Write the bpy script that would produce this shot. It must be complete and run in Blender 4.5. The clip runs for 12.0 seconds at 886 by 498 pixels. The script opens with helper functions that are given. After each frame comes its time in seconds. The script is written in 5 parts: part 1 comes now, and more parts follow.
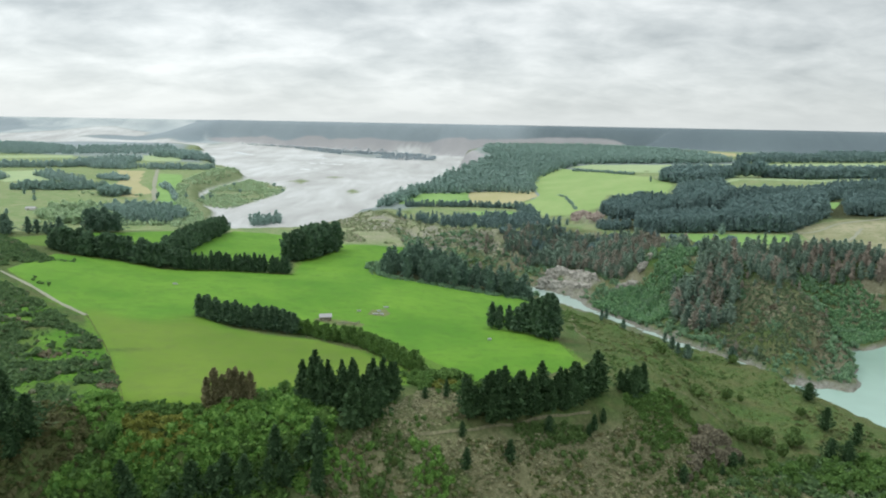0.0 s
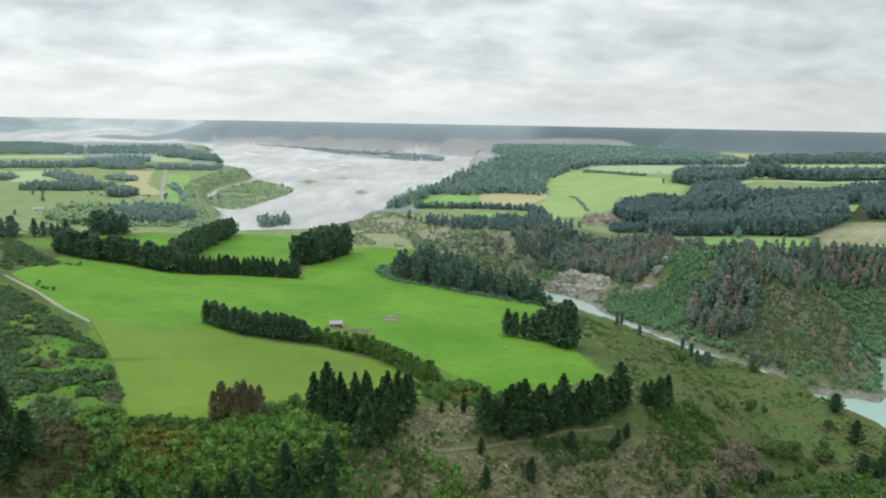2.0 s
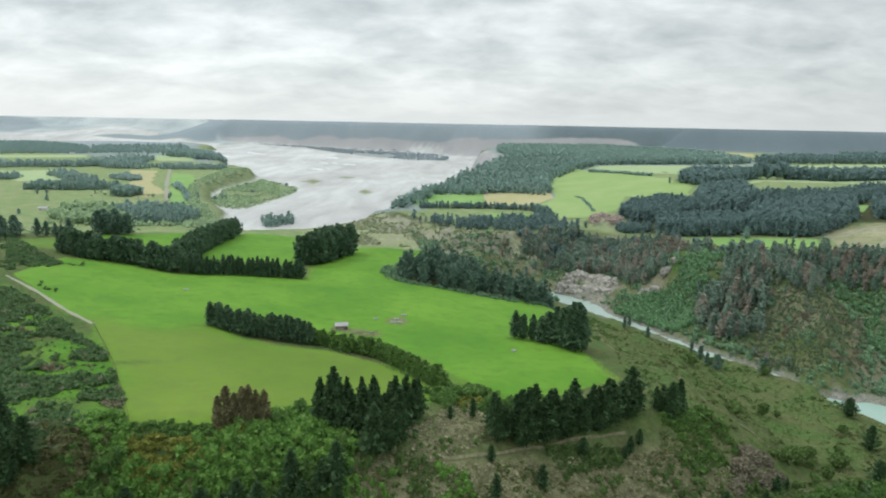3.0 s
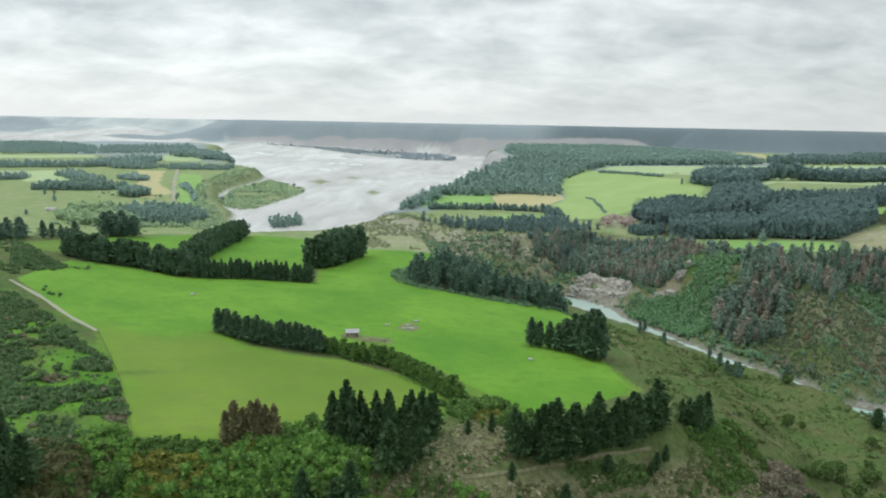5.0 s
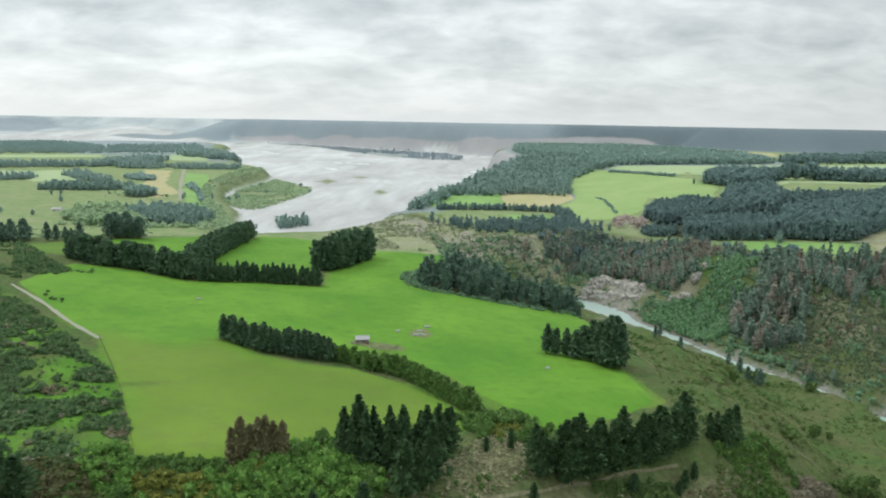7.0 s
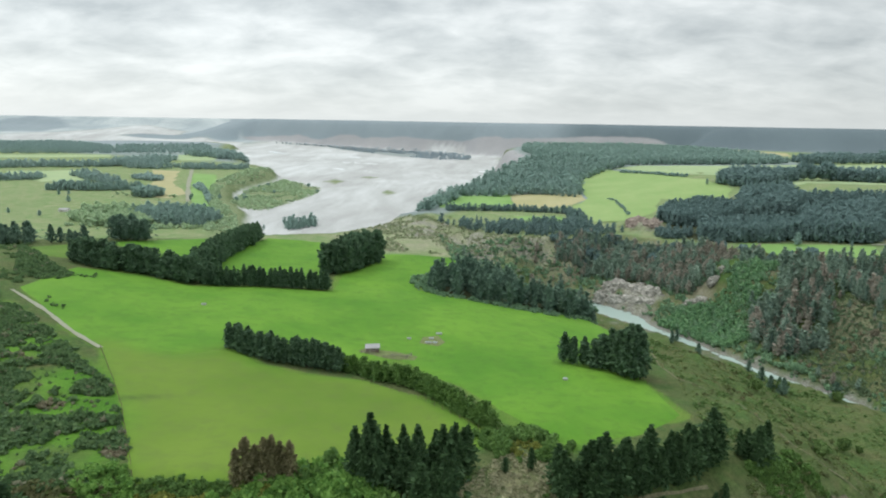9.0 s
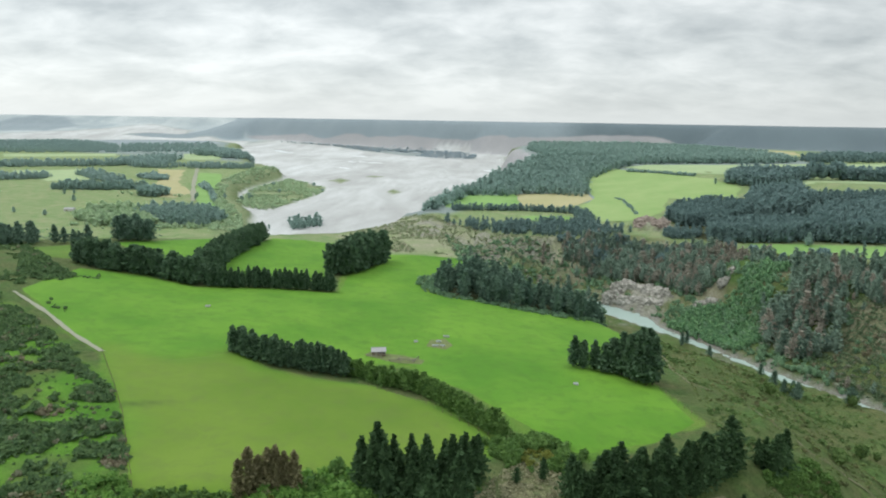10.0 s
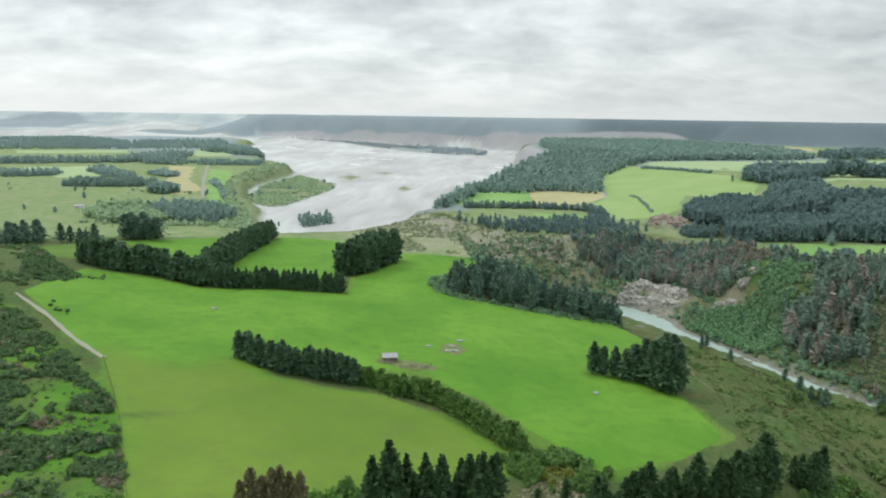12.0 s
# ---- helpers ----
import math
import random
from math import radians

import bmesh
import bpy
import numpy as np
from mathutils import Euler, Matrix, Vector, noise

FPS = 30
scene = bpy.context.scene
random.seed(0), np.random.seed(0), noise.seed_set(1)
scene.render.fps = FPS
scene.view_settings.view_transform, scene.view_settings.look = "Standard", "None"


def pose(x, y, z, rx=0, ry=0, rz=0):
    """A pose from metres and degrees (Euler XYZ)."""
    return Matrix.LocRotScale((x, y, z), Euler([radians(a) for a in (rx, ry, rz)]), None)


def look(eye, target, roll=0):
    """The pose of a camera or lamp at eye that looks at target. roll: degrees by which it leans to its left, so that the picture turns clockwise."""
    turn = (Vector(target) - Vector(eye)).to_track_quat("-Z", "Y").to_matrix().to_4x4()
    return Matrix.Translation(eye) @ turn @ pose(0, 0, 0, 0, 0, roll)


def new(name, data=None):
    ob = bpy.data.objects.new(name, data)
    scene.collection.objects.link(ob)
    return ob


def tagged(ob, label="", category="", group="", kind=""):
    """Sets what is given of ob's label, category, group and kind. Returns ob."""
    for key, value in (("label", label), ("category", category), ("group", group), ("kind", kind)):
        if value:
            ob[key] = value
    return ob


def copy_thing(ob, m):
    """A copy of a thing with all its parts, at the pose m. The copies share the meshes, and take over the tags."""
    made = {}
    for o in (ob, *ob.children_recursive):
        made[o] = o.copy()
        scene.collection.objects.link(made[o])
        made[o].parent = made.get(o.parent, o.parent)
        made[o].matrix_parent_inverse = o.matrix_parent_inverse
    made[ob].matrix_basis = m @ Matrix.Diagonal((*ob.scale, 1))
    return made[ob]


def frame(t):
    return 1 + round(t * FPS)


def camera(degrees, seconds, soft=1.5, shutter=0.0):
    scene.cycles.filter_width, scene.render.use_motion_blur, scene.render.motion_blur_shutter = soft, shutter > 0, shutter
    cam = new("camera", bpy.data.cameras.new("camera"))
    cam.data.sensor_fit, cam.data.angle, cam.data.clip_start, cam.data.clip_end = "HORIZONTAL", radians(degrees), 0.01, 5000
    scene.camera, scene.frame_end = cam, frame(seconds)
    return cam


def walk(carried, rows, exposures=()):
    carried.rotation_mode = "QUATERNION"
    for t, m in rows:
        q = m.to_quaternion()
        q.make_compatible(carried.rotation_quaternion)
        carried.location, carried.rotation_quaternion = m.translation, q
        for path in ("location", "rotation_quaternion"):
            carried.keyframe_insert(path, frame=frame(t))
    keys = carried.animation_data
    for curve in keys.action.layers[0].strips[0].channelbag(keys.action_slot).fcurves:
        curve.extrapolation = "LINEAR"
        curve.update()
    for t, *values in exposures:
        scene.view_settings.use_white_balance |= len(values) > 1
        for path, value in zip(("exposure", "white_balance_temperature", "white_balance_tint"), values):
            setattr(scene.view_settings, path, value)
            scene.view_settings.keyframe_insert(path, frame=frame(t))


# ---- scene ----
cam = camera(68.54, 12.0, soft=2.0)
walk(cam, [
    (0.0, pose(0.00, 0.00, 90.00, 79.041, 0, 0.000) @ pose(0, 0, 0, 0, 0, 1.056)),
    (0.5, pose(-0.74, 2.40, 90.03, 79.035, 0, 0.150) @ pose(0, 0, 0, 0, 0, 1.063)),
    (1.0, pose(-1.60, 4.77, 90.13, 79.043, 0, 0.320) @ pose(0, 0, 0, 0, 0, 1.068)),
    (1.5, pose(-2.40, 7.17, 90.19, 79.058, 0, 0.481) @ pose(0, 0, 0, 0, 0, 1.068)),
    (2.0, pose(-3.25, 9.60, 90.27, 79.063, 0, 0.651) @ pose(0, 0, 0, 0, 0, 1.074)),
    (2.5, pose(-4.15, 11.97, 90.22, 79.047, 0, 0.809) @ pose(0, 0, 0, 0, 0, 1.090)),
    (3.0, pose(-5.03, 14.27, 90.09, 79.011, 0, 0.963) @ pose(0, 0, 0, 0, 0, 1.107)),
    (5.0, pose(-8.54, 23.36, 90.40, 79.000, 0, 1.545) @ pose(0, 0, 0, 0, 0, 1.100)),
    (5.5, pose(-9.33, 25.75, 90.52, 78.997, 0, 1.686) @ pose(0, 0, 0, 0, 0, 1.084)),
    (6.0, pose(-10.24, 28.12, 90.55, 78.969, 0, 1.824) @ pose(0, 0, 0, 0, 0, 1.063)),
    (6.5, pose(-11.08, 30.61, 90.56, 78.932, 0, 1.955) @ pose(0, 0, 0, 0, 0, 1.041)),
    (7.0, pose(-11.91, 33.22, 90.59, 78.909, 0, 2.090) @ pose(0, 0, 0, 0, 0, 1.024)),
    (9.0, pose(-14.74, 43.59, 90.94, 78.857, 0, 2.743) @ pose(0, 0, 0, 0, 0, 0.957)),
    (9.5, pose(-15.49, 46.26, 90.95, 78.811, 0, 2.951) @ pose(0, 0, 0, 0, 0, 0.933)),
    (10.0, pose(-16.12, 48.96, 91.01, 78.754, 0, 3.192) @ pose(0, 0, 0, 0, 0, 0.912)),
    (10.5, pose(-16.71, 51.71, 91.02, 78.682, 0, 3.424) @ pose(0, 0, 0, 0, 0, 0.890)),
    (11.0, pose(-17.23, 54.51, 91.01, 78.597, 0, 3.653) @ pose(0, 0, 0, 0, 0, 0.875)),
    (11.5, pose(-17.69, 57.14, 91.06, 78.518, 0, 3.874) @ pose(0, 0, 0, 0, 0, 0.863)),
    (12.0, pose(-18.19, 59.67, 91.10, 78.411, 0, 4.105) @ pose(0, 0, 0, 0, 0, 0.844)),
])

# ---------------------------------------------------------------- light: overcast sky, weak wide sun
world = bpy.data.worlds.new("overcast_sky")
scene.world = world
world.use_nodes = True
wn, wl = world.node_tree.nodes, world.node_tree.links
wn.clear()


def wnode(kind, **values):
    n = wn.new(kind)
    for k, v in values.items():
        n.inputs[k].default_value = v
    return n


sky = wn.new("ShaderNodeTexSky")
sky.sky_type, sky.sun_disc = "NISHITA", False
sky.sun_elevation, sky.sun_rotation = radians(52), radians(-60)
coord = wn.new("ShaderNodeTexCoord")
split = wn.new("ShaderNodeSeparateXYZ")
wl.new(coord.outputs["Generated"], split.inputs[0])


def wmath(op, a, b=0.0, clamp=False):
    n = wn.new("ShaderNodeMath")
    n.operation, n.use_clamp = op, clamp
    for i, v in enumerate((a, b)):
        if isinstance(v, (int, float)):
            n.inputs[i].default_value = v
        else:
            wl.new(v, n.inputs[i])
    return n.outputs[0]


# the cloud layer is a flat deck overhead: directions fall on it in perspective
lift = wmath("ADD", wmath("MAXIMUM", split.outputs["Z"], 0.0), 0.30)
u, v = wmath("DIVIDE", split.outputs["X"], lift), wmath("MULTIPLY", wmath("DIVIDE", split.outputs["Y"], lift), 1.25)
deck = wn.new("ShaderNodeCombineXYZ")
wl.new(u, deck.inputs[0]), wl.new(v, deck.inputs[1])
banks = wnode("ShaderNodeTexNoise", Scale=1.5, Detail=5.0, Roughness=0.5, Distortion=0.15)
puffs = wnode("ShaderNodeTexNoise", Scale=4.6, Detail=9.0, Roughness=0.58, Distortion=0.3)
for n in (banks, puffs):
    n.noise_dimensions = "3D"
    wl.new(deck.outputs[0], n.inputs["Vector"])
mixed = wmath("ADD", wmath("MULTIPLY", banks.outputs[0], 0.6), wmath("MULTIPLY", puffs.outputs[0], 0.4))
ramp = wn.new("ShaderNodeValToRGB")
ramp.color_ramp.elements[0].position, ramp.color_ramp.elements[0].color = 0.38, (0.945, 0.99, 0.99, 1)
ramp.color_ramp.elements[1].position, ramp.color_ramp.elements[1].color = 0.63, (0.485, 0.535, 0.55, 1)
mid = ramp.color_ramp.elements.new(0.5)
mid.color = (0.715, 0.765, 0.77, 1)
wl.new(mixed, ramp.inputs[0])
# pale mist where the deck runs down to the horizon
mist = wmath("POWER", wmath("SUBTRACT", 1.0, wmath("MAXIMUM", split.outputs["Z"], 0.0), True), 16.0)
veil = wn.new("ShaderNodeMixRGB")
veil.inputs[2].default_value = (0.765, 0.815, 0.815, 1)
wl.new(wmath("MULTIPLY", mist, 0.85), veil.inputs[0]), wl.new(ramp.outputs[0], veil.inputs[1])
cloud_light = wnode("ShaderNodeBackground", Strength=1.08)
wl.new(veil.outputs[0], cloud_light.inputs[0])
# an overcast sky is brightest overhead
overhead = wmath("MULTIPLY", wmath("DIVIDE", wmath("SUBTRACT", split.outputs["Z"], 0.2), 0.7, True), 1.45)
# and a little brighter towards the veiled sun
glow = wmath("MULTIPLY", split.outputs["X"], -0.20)
wl.new(wmath("ADD", wmath("ADD", overhead, glow), 1.06), cloud_light.inputs["Strength"])
sky_light = wnode("ShaderNodeBackground", Strength=0.10)
wl.new(sky.outputs[0], sky_light.inputs[0])
both = wnode("ShaderNodeMixShader", Fac=0.9)
wl.new(sky_light.outputs[0], both.inputs[1]), wl.new(cloud_light.outputs[0], both.inputs[2])
wout = wn.new("ShaderNodeOutputWorld")
wl.new(both.outputs[0], wout.inputs[0])

sun = new("sun", bpy.data.lights.new("sun", "SUN"))
sun.data.energy, sun.data.angle, sun.data.color = 1.25, radians(14), (1.0, 0.985, 0.94)
sun.matrix_world = look((0, 0, 0), (0.55, -0.32, -0.80))
scene.view_settings.exposure = 0.0

# ---------------------------------------------------------------- materials


def shade(name, rough=0.9, spec=0.2):
    m = bpy.data.materials.new(name)
    m.use_nodes = True
    b = m.node_tree.nodes["Principled BSDF"]
    b.inputs["Roughness"].default_value, b.inputs["Specular IOR Level"].default_value = rough, spec
    return m, m.node_tree.nodes, m.node_tree.links, b


def noise_of(nodes, links, scale, detail=5.0, rough=0.6, stretch=None, distort=0.0):
    geo = nodes.new("ShaderNodeNewGeometry")
    n = nodes.new("ShaderNodeTexNoise")
    n.inputs["Scale"].default_value, n.inputs["Detail"].default_value = scale, detail
    n.inputs["Roughness"].default_value, n.inputs["Distortion"].default_value = rough, distort
    src = geo.outputs["Position"]
    if stretch:
        mp = nodes.new("ShaderNodeMapping")
        mp.inputs["Scale"].default_value, mp.inputs["Rotation"].default_value = stretch[0], (0, 0, stretch[1])
        links.new(src, mp.inputs[0])
        src = mp.outputs[0]
    links.new(src, n.inputs["Vector"])
    return n.outputs[0]


def sharpen(nodes, links, value, low, high):
    r = nodes.new("ShaderNodeMapRange")
    r.inputs[1].default_value, r.inputs[2].default_value = low, high
    links.new(value, r.inputs[0])
    return r.outputs[0]


def mix(nodes, links, fac, a, b):
    n = nodes.new("ShaderNodeMixRGB")
    for i, v in enumerate((fac, a, b)):
        if isinstance(v, tuple):
            n.inputs[i].default_value = (*v, 1)
        elif isinstance(v, float):
            n.inputs[i].default_value = v
        else:
            links.new(v, n.inputs[i])
    return n.outputs[0]


def bump(nodes, links, bsdf, value, strength, dist):
    n = nodes.new("ShaderNodeBump")
    n.inputs["Strength"].default_value, n.inputs["Distance"].default_value = strength, dist
    links.new(value, n.inputs["Height"])
    links.new(n.outputs[0], bsdf.inputs["Normal"])


def attr(nodes, name):
    n = nodes.new("ShaderNodeAttribute")
    n.attribute_name = name
    return n.outputs["Fac"]


def make_ground():
    m, n, l, b = shade("scrub_and_gravel", 0.95, 0.15)
    patch = sharpen(n, l, noise_of(n, l, 0.06, 8, 0.68, None, 0.6), 0.38, 0.62)
    tuft = sharpen(n, l, noise_of(n, l, 0.42, 8, 0.75), 0.36, 0.64)
    fine = sharpen(n, l, noise_of(n, l, 1.6, 6, 0.7), 0.3, 0.7)
    c = mix(n, l, tuft, (0.042, 0.090, 0.024), (0.100, 0.170, 0.046))
    c = mix(n, l, patch, c, mix(n, l, tuft, (0.072, 0.095, 0.034), (0.145, 0.155, 0.066)))
    verge = mix(n, l, patch, (0.10, 0.22, 0.03), (0.15, 0.24, 0.045))
    c = mix(n, l, sharpen(n, l, attr(n, "verge"), 0.35, 0.65), c, verge)
    # turf of the low flats
    c = mix(n, l, attr(n, "turf"), c, mix(n, l, patch, (0.165, 0.260, 0.100), (0.270, 0.300, 0.160)))
    bars = sharpen(n, l, noise_of(n, l, 0.006, 7, 0.62, ((1.0, 0.35, 1.0), 0.55), 0.6), 0.38, 0.62)
    # bare earth of scarps, pale rock of bluffs
    c = mix(n, l, attr(n, "bare"), c, mix(n, l, tuft, (0.140, 0.142, 0.088), (0.280, 0.262, 0.185)))
    crack = sharpen(n, l, noise_of(n, l, 0.32, 8, 0.8, ((1.0, 1.0, 2.4), 0.3), 1.2), 0.40, 0.60)
    c = mix(n, l, attr(n, "tan"), c, mix(n, l, tuft, (0.125, 0.130, 0.064), (0.285, 0.270, 0.160)))
    c = mix(n, l, attr(n, "khaki"), c, mix(n, l, patch, mix(n, l, tuft, (0.190, 0.240, 0.115), (0.300, 0.335, 0.185)), mix(n, l, tuft, (0.250, 0.255, 0.170), (0.385, 0.375, 0.275))))
    c = mix(n, l, attr(n, "rock"), c, mix(n, l, crack, (0.120, 0.118, 0.088), (0.425, 0.412, 0.365)))
    c = mix(n, l, attr(n, "shore"), c, mix(n, l, crack, (0.15, 0.145, 0.12), (0.34, 0.335, 0.31)))
    # aerial haze is painted into the colours of the far plain and far forests
    c = mix(n, l, attr(n, "haze_tint"), c, mix(n, l, bars, (0.330, 0.380, 0.400), (0.470, 0.510, 0.520)))
    c = mix(n, l, attr(n, "hazed_wood"), c, mix(n, l, bars, (0.230, 0.278, 0.308), (0.248, 0.296, 0.324)))
    c = mix(n, l, attr(n, "hazed_dark_wood"), c, mix(n, l, bars, (0.124, 0.160, 0.184), (0.142, 0.182, 0.205)))
    # bare cliff wherever the hanging forest of the brow does not reach
    ragged = n.new("ShaderNodeMath")
    ragged.operation, ragged.inputs[1].default_value = "MULTIPLY_ADD", 0.22
    l.new(noise_of(n, l, 0.012, 4, 0.6), ragged.inputs[0])
    l.new(attr(n, "hang"), ragged.inputs[2])
    face = n.new("ShaderNodeMath")
    face.operation = "MULTIPLY"
    l.new(sharpen(n, l, ragged.outputs[0], 0.56, 0.66), face.inputs[0])
    l.new(attr(n, "cliff"), face.inputs[1])
    open_face = n.new("ShaderNodeMath")
    open_face.operation = "MAXIMUM"
    l.new(face.outputs[0], open_face.inputs[0])
    l.new(attr(n, "slip"), open_face.inputs[1])
    c = mix(n, l, open_face.outputs[0], c, mix(n, l, bars, (0.320, 0.322, 0.338), (0.365, 0.360, 0.370)))
    c = mix(n, l, attr(n, "lush"), c, mix(n, l, patch, (0.070, 0.198, 0.019), (0.122, 0.275, 0.032)))
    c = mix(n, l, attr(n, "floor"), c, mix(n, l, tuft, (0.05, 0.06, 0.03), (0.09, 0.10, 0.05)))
    streak = sharpen(n, l, noise_of(n, l, 0.020, 8, 0.68, ((1.0, 0.22, 1.0), 0.42), 1.0), 0.36, 0.64)
    stones = mix(n, l, bars, mix(n, l, streak, (0.385, 0.388, 0.385), (0.470, 0.474, 0.470)), mix(n, l, streak, (0.480, 0.488, 0.486), (0.620, 0.640, 0.645)))
    c = mix(n, l, attr(n, "gravel"), c, stones)
    c = mix(n, l, attr(n, "isle"), c, mix(n, l, patch, (0.160, 0.215, 0.105), (0.235, 0.275, 0.150)))
    l.new(mix(n, l, fine, c, mix(n, l, 0.4, c, (0.02, 0.03, 0.01))), b.inputs["Base Color"])
    bump(n, l, b, fine, 0.6, 0.6)
    return m


def make_pasture(name, low, high, dry=(0.20, 0.20, 0.06), dry_amount=0.35, grazed=None, damp=None):
    """Grass; where the attribute "grazed" is set it runs over into a second sward, and "damp" darkens into rushes."""
    m, n, l, b = shade(name, 0.9, 0.15)
    broad = sharpen(n, l, noise_of(n, l, 0.019, 7, 0.62), 0.36, 0.64)
    tuft = sharpen(n, l, noise_of(n, l, 0.17, 7, 0.72, None, 0.5), 0.47, 0.68)
    fine = noise_of(n, l, 2.2, 5, 0.7)
    c = mix(n, l, broad, low, high)
    worn = n.new("ShaderNodeMath")
    worn.operation = "MULTIPLY"
    worn.inputs[1].default_value = dry_amount
    l.new(tuft, worn.inputs[0])
    c = mix(n, l, worn.outputs[0], c, dry)
    if grazed:
        c = mix(n, l, attr(n, "grazed"), c, mix(n, l, worn.outputs[0], mix(n, l, broad, *grazed), (0.110, 0.150, 0.040)))
        c = mix(n, l, attr(n, "damp"), c, damp)
    lines = sharpen(n, l, noise_of(n, l, 0.12, 3, 0.5, ((1.0, 0.06, 1.0), 0.5)), 0.4, 0.75)
    c = mix(n, l, lines, c, mix(n, l, 0.08, c, dry))
    l.new(mix(n, l, fine, c, mix(n, l, 0.25, c, (0.03, 0.06, 0.01))), b.inputs["Base Color"])
    bump(n, l, b, fine, 0.5, 0.25)
    return m


def make_water(name, colour, rough):
    m, n, l, b = shade(name, rough, 0.5)
    c = sharpen(n, l, noise_of(n, l, 0.02, 4), 0.3, 0.7)
    l.new(mix(n, l, c, colour, tuple(v * 1.18 for v in colour)), b.inputs["Base Color"])
    bump(n, l, b, noise_of(n, l, 0.9, 4), 0.25, 0.12)
    return m


def make_leaves(name, dark, light, dead=None):
    """Foliage: varied from tree to tree and from spray to spray."""
    m, n, l, b = shade(name, 0.75, 0.25)
    geo, info = n.new("ShaderNodeNewGeometry"), n.new("ShaderNodeObjectInfo")
    c = mix(n, l, geo.outputs["Random Per Island"], dark, light)
    one = attr(n, "tint")
    if dead:
        c = mix(n, l, sharpen(n, l, one, 0.72, 0.78), c, mix(n, l, geo.outputs["Random Per Island"], dead, tuple(v * 1.7 for v in dead)))
    c = mix(n, l, info.outputs["Random"], c, mix(n, l, 0.30, c, light))
    c = mix(n, l, one, c, mix(n, l, 0.35, c, dark))
    l.new(c, b.inputs["Base Color"])
    thin, both_ways = n.new("ShaderNodeBsdfTranslucent"), n.new("ShaderNodeMixShader")
    both_ways.inputs[0].default_value = 0.42
    l.new(c, thin.inputs[0]), l.new(b.outputs[0], both_ways.inputs[1]), l.new(thin.outputs[0], both_ways.inputs[2])
    l.new(both_ways.outputs[0], n["Material Output"].inputs["Surface"])
    return m


def make_plain(name, colour, rough=0.85, vary=0.3, scale=1.5):
    m, n, l, b = shade(name, rough, 0.3)
    v = sharpen(n, l, noise_of(n, l, scale, 6, 0.65), 0.3, 0.7)
    l.new(mix(n, l, v, colour, tuple(k * (1 - vary) for k in colour)), b.inputs["Base Color"])
    bump(n, l, b, v, 0.3, 0.05)
    return m


GROUND = make_ground()
PASTURE = make_pasture("bright_pasture", (0.072, 0.196, 0.017), (0.126, 0.268, 0.028), (0.060, 0.130, 0.020), 0.55, ((0.100, 0.176, 0.022), (0.144, 0.224, 0.033)), (0.055, 0.085, 0.025))
PASTURE_DULL = make_pasture("grazed_pasture", (0.071, 0.151, 0.021), (0.112, 0.196, 0.031), (0.110, 0.138, 0.040), 0.6)
# distant grass, washed out because haze is painted into its greens
PASTURE_FAR = make_pasture("hazed_pasture", (0.255, 0.345, 0.185), (0.310, 0.392, 0.215), (0.325, 0.355, 0.215), 0.45)
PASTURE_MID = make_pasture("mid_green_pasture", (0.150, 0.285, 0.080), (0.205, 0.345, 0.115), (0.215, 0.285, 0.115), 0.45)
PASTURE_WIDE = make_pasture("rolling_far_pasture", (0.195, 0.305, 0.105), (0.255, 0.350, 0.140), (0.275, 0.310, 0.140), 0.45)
PASTURE_DRY = make_pasture("dry_pasture", (0.334, 0.317, 0.167), (0.387, 0.352, 0.211), (0.290, 0.290, 0.123), 0.4)
CUTOVER = make_pasture("felled_forest_ground", (0.215, 0.215, 0.125), (0.345, 0.320, 0.225), (0.120, 0.165, 0.065), 0.8)
LANE_DUST = make_plain("lane_gravel", (0.27, 0.28, 0.21), 0.95, 0.3)
TRACK_DUST = make_plain("track_earth", (0.205, 0.200, 0.115), 0.95, 0.6, 0.9)
RIVER = make_water("glacial_river_water", (0.207, 0.310, 0.266), 0.25)
RAPIDS = make_water("white_broken_rapids", (0.245, 0.318, 0.290), 0.35)
BRAIDS = make_water("pale_braided_water", (0.400, 0.440, 0.445), 0.3)
PINE = make_leaves("pine_needles", (0.028, 0.064, 0.028), (0.076, 0.142, 0.058))
PINE_BELT = make_leaves("shelter_belt_needles", (0.050, 0.100, 0.058), (0.118, 0.200, 0.108))
# distant pines: haze is painted in as a paler, bluer green
PINE_FAR = make_leaves("hazed_far_needles", (0.190, 0.290, 0.258), (0.272, 0.385, 0.332))
# gorge conifers, some dead brown; their green is lifted by painted haze
PINE_MIXED = make_leaves("hazed_gorge_needles", (0.120, 0.195, 0.155), (0.295, 0.388, 0.300), (0.325, 0.255, 0.215))
# plantation stands: dark green with bluish haze mixed into the colour
STAND_PINE = make_leaves("hazed_stand_needles", (0.132, 0.206, 0.200), (0.188, 0.278, 0.262))
RUSSET = make_leaves("russet_needles", (0.125, 0.126, 0.062), (0.275, 0.250, 0.135))
LEAF = make_leaves("broad_leaves", (0.060, 0.160, 0.034), (0.225, 0.400, 0.090))
BROWN_FROND = make_leaves("brown_bracken_fronds", (0.055, 0.078, 0.028), (0.150, 0.165, 0.064), (0.125, 0.120, 0.058))
# fresh cool green of the gorge, paled by haze in the base colour
LEAF_COOL = make_leaves("hazed_green_leaves", (0.100, 0.215, 0.110), (0.245, 0.420, 0.205))
SPUR_LEAF = make_leaves("spur_scrub_leaves", (0.082, 0.138, 0.076), (0.195, 0.268, 0.148), (0.240, 0.215, 0.175))
